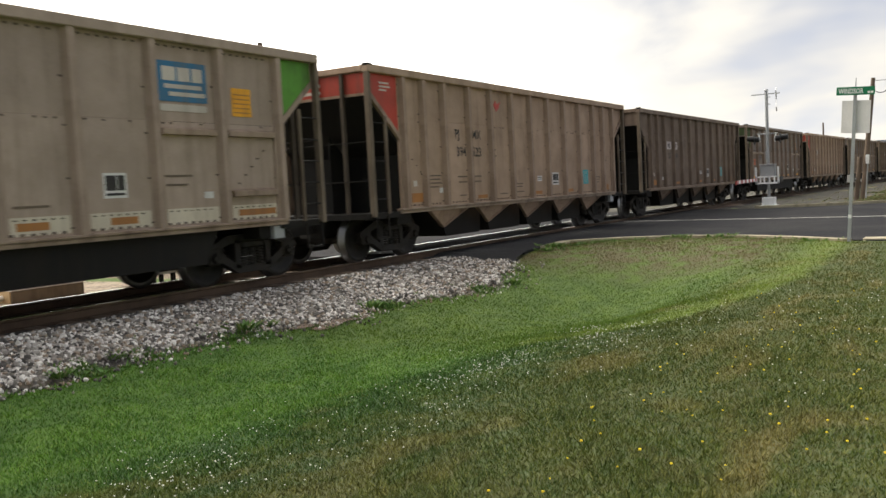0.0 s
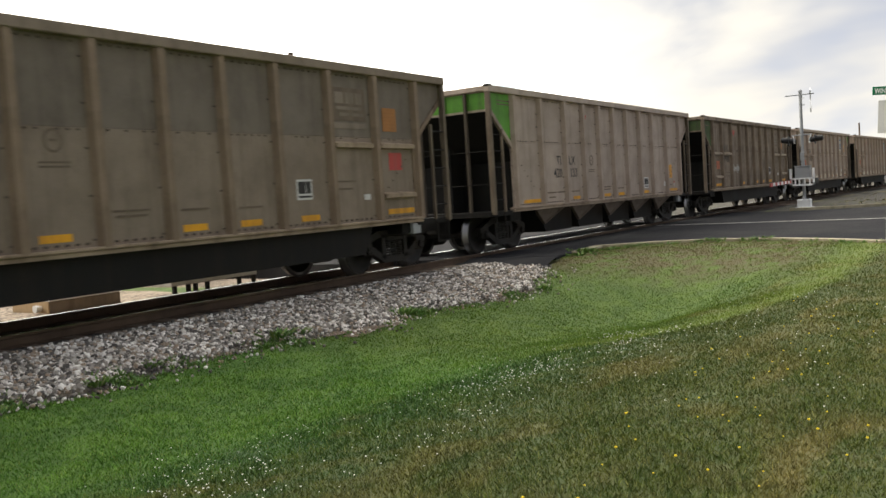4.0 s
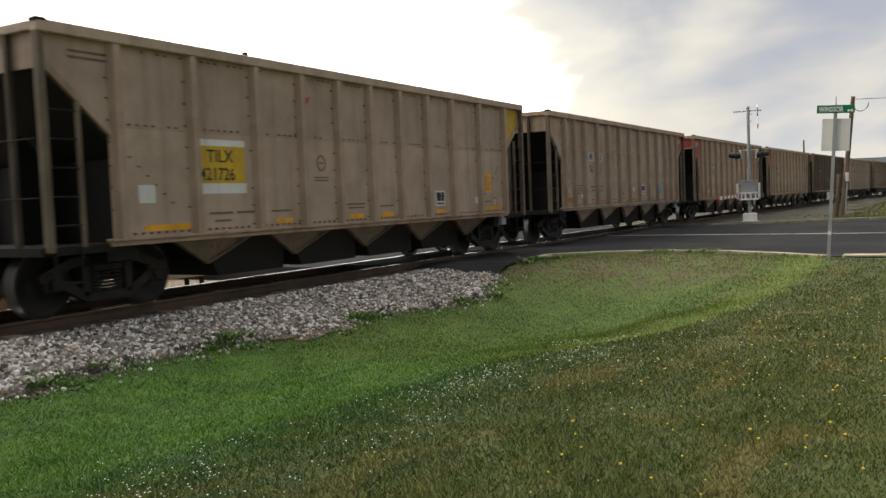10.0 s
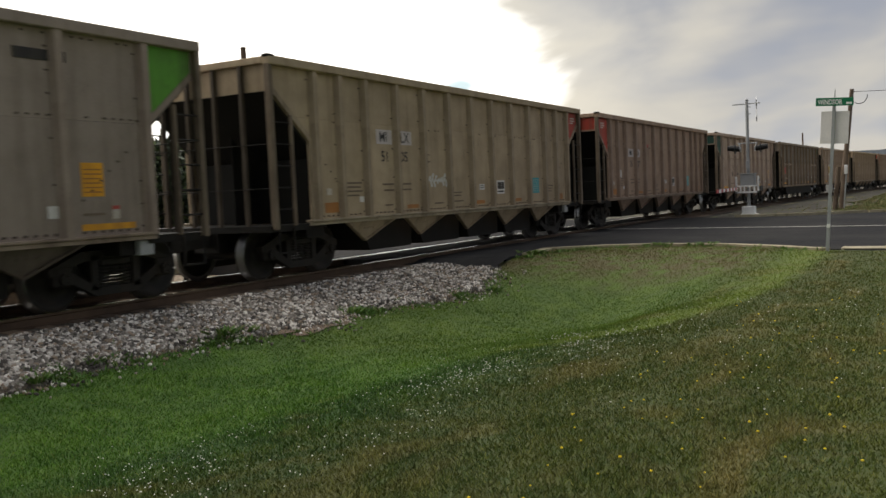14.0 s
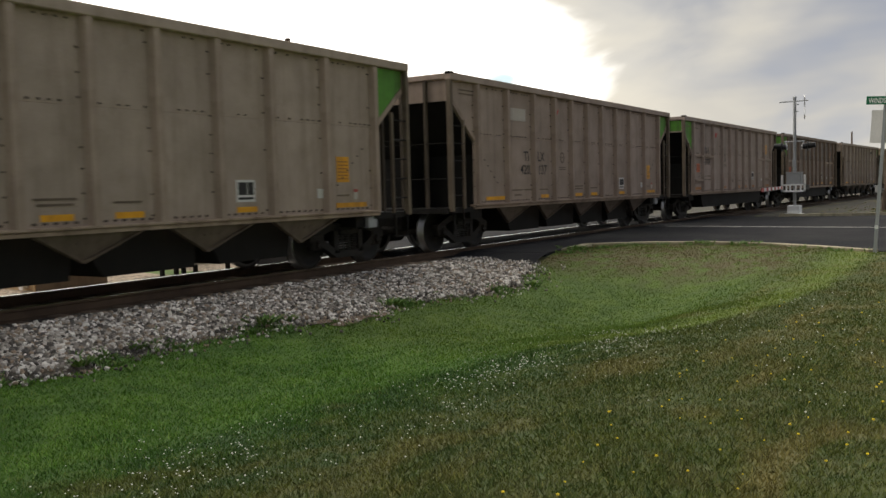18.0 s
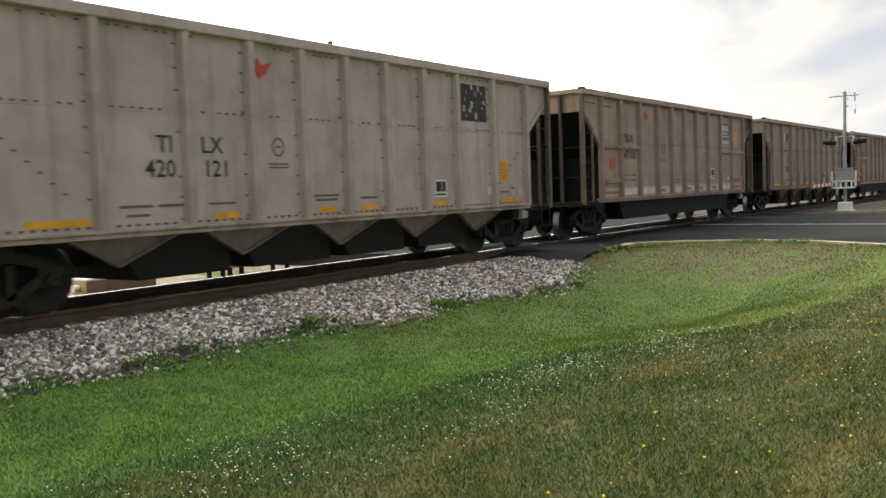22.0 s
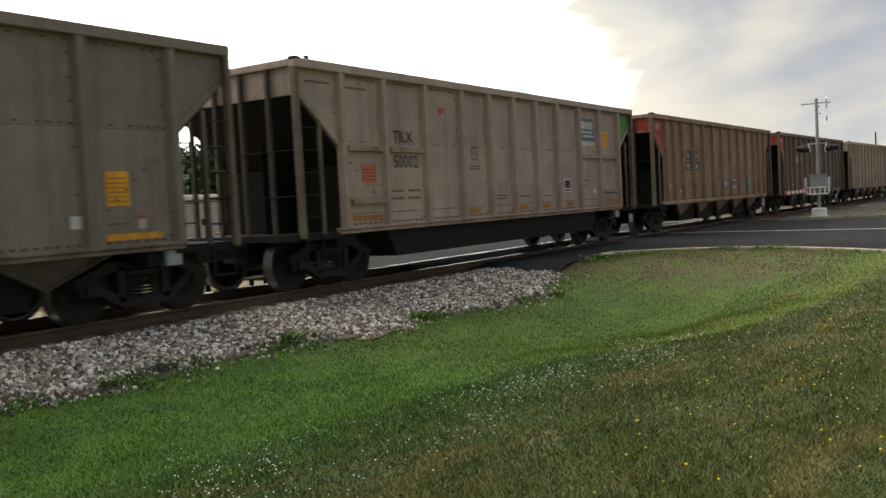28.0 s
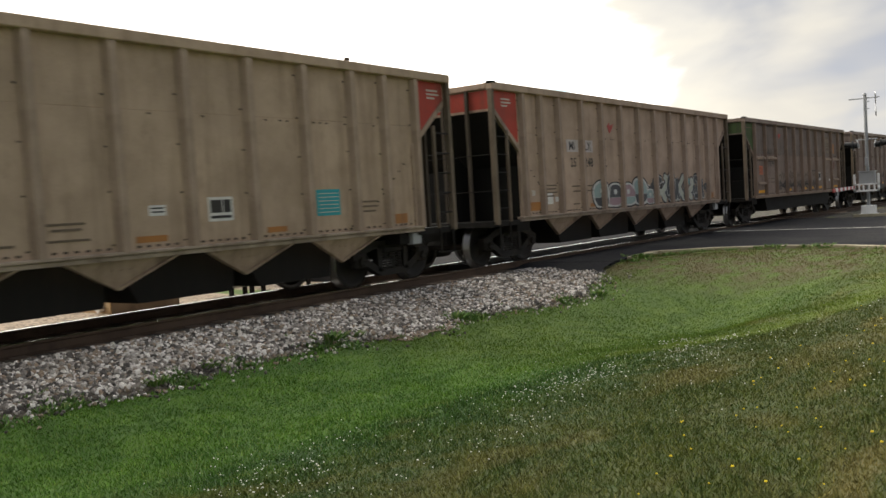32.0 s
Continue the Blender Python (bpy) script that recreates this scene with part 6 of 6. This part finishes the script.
def street_sign():
    x, y = 19.2, 2.03
    post = thing("street_sign", "green street name sign on a leaning galvanised post", "street sign", (x, y, -0.12))
    post.matrix_basis = pose(x, y, -0.12, 3.4, 0, 0)
    part("post", box(-0.03, 0.03, -0.03, 0.03, -0.2, 3.02), "galvanised", post)
    part("post_cap", rod((0, 0, 3.0), (0, 0, 3.26), 0.016, 8, 0.006), "galvanised", post)
    board = part("name_board", box(-0.055, -0.040, -0.35, 0.34, 2.92, 3.08, bevel=0.004), "sign_green", post, "green name board with white letters")
    text = part("lettering", lettering("WINDSOR", 0.10, "signal_white", 0.003), None, board)
    text.matrix_basis = Matrix.Translation((-0.058, 0.30, 2.95)) @ Matrix.Rotation(radians(-90), 4, "Z") @ Matrix.Diagonal((0.68, 1, 1, 1))
    small = part("lettering", add_box(box(-0.060, -0.054, -0.32, -0.275, 2.95, 2.99), -0.060, -0.054, -0.265, -0.22, 2.95, 2.99), "signal_white", board)
    part("sign_back", box(0.035, 0.050, -0.28, 0.24, 2.18, 2.82, bevel=0.004), "sign_back", post, "bare metal back of a sign")
    part("reflector", box(-0.045, -0.03, -0.03, 0.03, 0.50, 0.57), "signal_white", post)


def utility_pole(x, y, top, lean, label, arms=False):
    pole = thing("utility_pole", label, "utility pole", (x, y, ground_z(x, y)), "utility poles")
    part("shaft", rod((0, 0, -0.3), (lean[0], lean[1], top), 0.125, 12, 0.088), "wood", pole)
    return pole


crossing_signal()
street_sign()
near_pole = utility_pole(43.8, 4.05, 5.4, (0.0, -0.55), "leaning weathered wooden utility pole beside the road")
part("stub_pole", rod((0.05, 0.26, -0.2), (0.05, 0.06, 1.95), 0.105, 12, 0.10), "wood", near_pole, "cut-off grey timber stub beside the pole")
part("junction_box", box(-0.15, 0.0, 0.30, 0.58, 0.82, 1.16, bevel=0.015), "case", near_pole, "small pale junction box on the stub")
part("box_strap", box(-0.03, 0.04, 0.10, 0.32, 0.95, 1.0), "galvanised", near_pole)
part("meter_box", box(-0.24, -0.13, -0.34, -0.20, 1.62, 2.02, bevel=0.01), "signal_white", near_pole, "small white meter box")
part("conduit", rod((-0.16, -0.16, 0.0), (-0.16, -0.30, 1.9), 0.03, 8), "galvanised", near_pole)
wire = bmesh.new()
last = Vector((0, -0.55, 5.28))
for n in range(1, 25):
    u = n / 24
    here = Vector((2.0 * u, -0.55 - 38 * u, 5.28 + 1.2 * u - 1.4 * 4 * u * (1 - u) * 0.5))
    add_rod(wire, last, here, 0.012, 5)
    last = here
part("wire", wire, "signal_black", near_pole)
loop = bmesh.new()
last = Vector((0, -0.52, 5.1))
for n in range(1, 9):
    a = math.pi * n / 8
    here = Vector((0.0, -0.85 + 0.33 * math.cos(a), 5.1 - 0.38 * math.sin(a)))
    add_rod(loop, last, here, 0.018, 5)
    last = here
part("drip_loop", loop, "signal_black", near_pole)
back_pole = utility_pole(22.4, 20.0, 6.95, (0, 0), "plain grey utility pole behind the train")
far_pole = utility_pole(112, 14.32, 7.2, (0, 0.0), "slim wooden utility pole far along the track")
post_thing = thing("marker_post", "white post with a top rail on the grassy bank", "marker post", (60, 1.31, 0.75))
part("shaft", box(-0.05, 0.05, -0.07, 0.07, -0.2, 1.95), "signal_white", post_thing)
part("top_rail", box(-0.04, 0.04, -2.6, 0.07, 1.952, 2.06), "signal_white", post_thing)

# ---- beyond the track ----


def low_block():
    block = thing("concrete_block", "low concrete block with a white top in the yard", "concrete block", (9.75, 15.1, -0.36))
    part("body", box(0, 1.55, 0, 1.2, -0.05, 0.27, bevel=0.01), "block", block)
    part("cap", box(-0.02, 1.57, -0.02, 1.22, 0.272, 0.31), "bright_top", block, "white top")
    part("end_board", box(-0.03, -0.005, 0.02, 1.18, -0.04, 0.265), "tan", block, "tan timber end board")
    part("knob", rod((-0.16, 0.25, 0.14), (-0.03, 0.25, 0.14), 0.075, 12, 0.05), "bright_top", block, "pale round knob")


def low_rack():
    rack = thing("steel_rack", "low dark steel rack carrying a pale slab", "rack", (12.3, 14.7, -0.34))
    part("slab", box(0.0, 2.5, 0.05, 0.70, 0.22, 0.36, bevel=0.01), "concrete", rack, "pale concrete slab")
    part("base_rail", box(-0.1, 3.0, -0.25, -0.15, 0.0, 0.08), "under", rack)
    for n, x in enumerate((0.05, 0.42, 0.62, 0.95, 1.9, 2.35)):
        part("leg", box(x, x + 0.07, 0.02, 0.10, -0.03, 0.22), "under", rack)


def equipment_case():
    case = thing("equipment_case", "white metal railway equipment case with a flat lid", "equipment case", (14.6, 18.0, -0.34))
    part("body", box(0, 1.72, 0, 1.0, 0, 2.12, bevel=0.02), "case", case)
    part("lid", box(-0.07, 1.79, -0.07, 1.07, 2.12, 2.26, bevel=0.02), "signal_white", case)
    for x in (0.06, 0.90):
        door = part("door", box(x, x + 0.76, -0.025, 0.005, 0.10, 2.04, bevel=0.01), "case", case)
        part("handle", box(x + 0.60, x + 0.68, -0.06, -0.02, 1.0, 1.22), "galvanised", door)
        part("notice", box(x + 0.2, x + 0.5, -0.032, -0.02, 1.45, 1.62), "ink", door)


def parked_car(x, y):
    car = thing("parked_car", "white parked car on the gravel yard", "car", (x, y, -0.33))
    outline = [(0.0, 0.30), (0.0, 0.75), (0.30, 0.92), (0.95, 1.0), (1.65, 1.42), (3.1, 1.46), (3.9, 1.05), (4.4, 0.98), (4.45, 0.35), (4.2, 0.28), (0.2, 0.26)]
    part("body", prism(outline, -0.85, 0.85), "van_white", car)
    for s in (-1, 1):
        part("side_window", prism([(1.2, 1.02), (1.75, 1.36), (3.05, 1.39), (3.6, 1.05)], s * 0.853, s * 0.862), "glass", car)
        for wx in (0.85, 3.55):
            wheel = part("wheel", rod((wx, s * 0.66, 0.32), (wx, s * 0.87, 0.32), 0.32, 20), "rubber", car)
            part("rim", rod((wx, s * 0.86, 0.32), (wx, s * 0.885, 0.32), 0.20, 14), "galvanised", wheel)
    part("windscreen", prism([(1.0, 1.02), (1.62, 1.40), (1.66, 1.38), (1.05, 1.0)], -0.7, 0.7), "glass", car)


def crown_mesh(spread, height, tips, seed, count=15000):
    """Many small leaves in clumps about the limbs' ends."""
    rng = np.random.default_rng(seed)
    tips = np.array([tuple(q) for q in tips])
    p = tips[rng.integers(0, len(tips), count)] + rng.normal(0, 1, (count, 3)) * (spread * 0.30, spread * 0.30, height * 0.13)
    p = p[(p[:, 2] > height * 0.06) & (p[:, 2] < height * rng.uniform(0.85, 1.0, len(p)))]
    n = len(p)
    u = rng.normal(0, 1, (n, 3))
    u /= np.linalg.norm(u, axis=1)[:, None]
    v = np.cross(u, rng.normal(0, 1, (n, 3)))
    v /= np.linalg.norm(v, axis=1)[:, None]
    s = rng.uniform(0.10, 0.24, n)[:, None]
    pts = np.stack([p - u * s, p + v * s * 0.6, p + u * s, p - v * s * 0.6], 1).reshape(-1, 3)
    mesh = bpy.data.meshes.new("crown")
    mesh.from_pydata(pts.tolist(), [], np.arange(4 * n).reshape(-1, 4).tolist())
    return mesh


TREES = {}


def tree(x, y, height, spread, seed, turn=0.0):
    tall = thing("tree", "leafy green tree behind the railway yard", "tree", (x, y, ground_z(x, y)), "trees behind the yard")
    if seed not in TREES:
        rng = random.Random(seed)
        bm = bmesh.new()
        add_rod(bm, (0, 0, -0.2), (0.1, 0, height * 0.45), 0.24, 9, 0.15)
        tips = []
        for n in range(14):
            a, h = rng.uniform(0, 6.28), height * rng.uniform(0.12, 0.5)
            tip = Vector((math.cos(a) * spread * rng.uniform(0.3, 0.85), math.sin(a) * spread * rng.uniform(0.3, 0.85), height * rng.uniform(0.18, 0.88)))
            add_rod(bm, (0, 0, h), tip, 0.09, 6, 0.025)
            tips.append(tip)
        TREES[seed] = part("trunk", bm, "wood", tall).data, part("crown", crown_mesh(spread, height, tips, seed), "leaf", tall).data
    else:
        for name, mesh in zip(("trunk", "crown"), TREES[seed]):
            part(name, mesh, None, tall)
    tall.matrix_basis = pose(x, y, ground_z(x, y), 0, 0, turn)


low_block()
low_rack()
equipment_case()
parked_car(17.0, 24.0)
for n, (tx, ty) in enumerate(((24.0, 40), (27.8, 38), (31.8, 41), (35.5, 39), (39.5, 42), (21.0, 43), (44.5, 40), (17.5, 41), (49.0, 41), (26.0, 46), (30.2, 47), (34.6, 46), (39.0, 48), (22.0, 49), (54.0, 42), (43.5, 47))):
    tree(tx, ty, 5.9, 3.0, 60 + n % 4, 77.0 * n)


def ridge(name, x, y0, y1, base, height, seed, mat, label):
    """A far hill: a crest line with a slope towards the place."""
    n = 60
    pts, faces = [], []
    for i in range(n + 1):
        y = y0 + (y1 - y0) * i / n
        crest = height * (0.80 + 0.35 * noise.noise((y * 0.0016 + seed, seed, 0)) + 0.07 * noise.noise((y * 0.009, seed, 3)))
        pts += [(x, y, crest), (x - 260, y, crest * 0.62), (x - 700, y, base), (x + 300, y, base)]
    for i in range(n):
        a, b = 4 * i, 4 * i + 4
        faces += [(a, a + 1, b + 1, b), (a + 1, a + 2, b + 2, b + 1), (a + 3, a, b, b + 3)]
    mesh = bpy.data.meshes.new(name)
    mesh.from_pydata(pts, [], faces)
    mesh.materials.append(M[mat])
    return tagged(new(name, mesh), label, "hill", kind="structure")


ridge("backdrop_hill", 2900, -1800, 2000, -5, 112, 1.7, "hill", "hazy blue wooded hills on the horizon")
ridge("backdrop_field", 1900, -1800, 900, -5, 36, 8.2, "field", "hazy green fields below the hills")
stack = thing("smokestack", "tall tapering cream smokestack far along the track", "smokestack", (600, 16.9, -0.34))
part("shaft", rod((0, 0, -1), (0, 0, 31.5), 2.0, 20, 1.25), "cream", stack)
part("rim", rod((0, 0, 31.0), (0, 0, 31.9), 1.45, 20, 1.4), "cream", stack)

# ---- what moves ----
OFFSETS = {-1: 0.21, 0: 0.29, 1: 0.5, 2: 0.2, 3: 0.25, 4: 0.08, 5: -0.08, 7: -0.2, 8: 0.14, 9: 0.15, 10: 0.15, 11: 0.05, 12: 0.12, 13: 0.2, 14: 0.1, 15: 0.2, 16: 0.35, 18: 0.3, 19: 0.28, 20: 0.43, 21: 0.25, 22: 0.18, 23: 0.18, 24: 0.14, 25: 0.2, 28: 0.05, 29: 0.15, 30: 0.15, 31: 0.48, 32: 0.5, 33: 0.5, 34: 0.38, 35: 0.62}


def run(t):
    """How far the train has come, in metres, after t seconds."""
    u = t / 32
    return 13.567 + 547.200 * u + 8.548 * u * u + -3.655 * u ** 3


def motions():
    for k, car in CARS.items():
        shift = OFFSETS.get(k, 0.15) - 16.2 * k
        rows = []
        for t in range(33):
            (ax, ay, _), (bx, by, _) = track_point(run(t) + shift), track_point(run(t) + shift + LEN)
            rows.append((t, pose(ax, ay, 0, 0, 0, math.degrees(math.atan2(by - ay, bx - ax)))))
        walk(car, rows)
    wheels = {-1: [], 1: []}
    for car in CARS.values():
        for ob in car.children_recursive:
            if ob.name.startswith("wheelset"):
                wheels[-1 if ob.location.x < 0 else 1].append(ob)
    for side, group in wheels.items():
        first = group[0]
        rows = []
        for n in range(0, 32 * FPS + 1):
            t = n / FPS
            rows.append((t, pose(side * 0.875, 0, 0.457, 0, math.degrees((run(t) - run(0)) / 0.457), 0)))
        walk(first, rows)
        for ob in group[1:]:
            ob.rotation_mode = "QUATERNION"
            data = ob.animation_data_create()
            data.action = first.animation_data.action
            data.action_slot = first.animation_data.action_slot


motions()
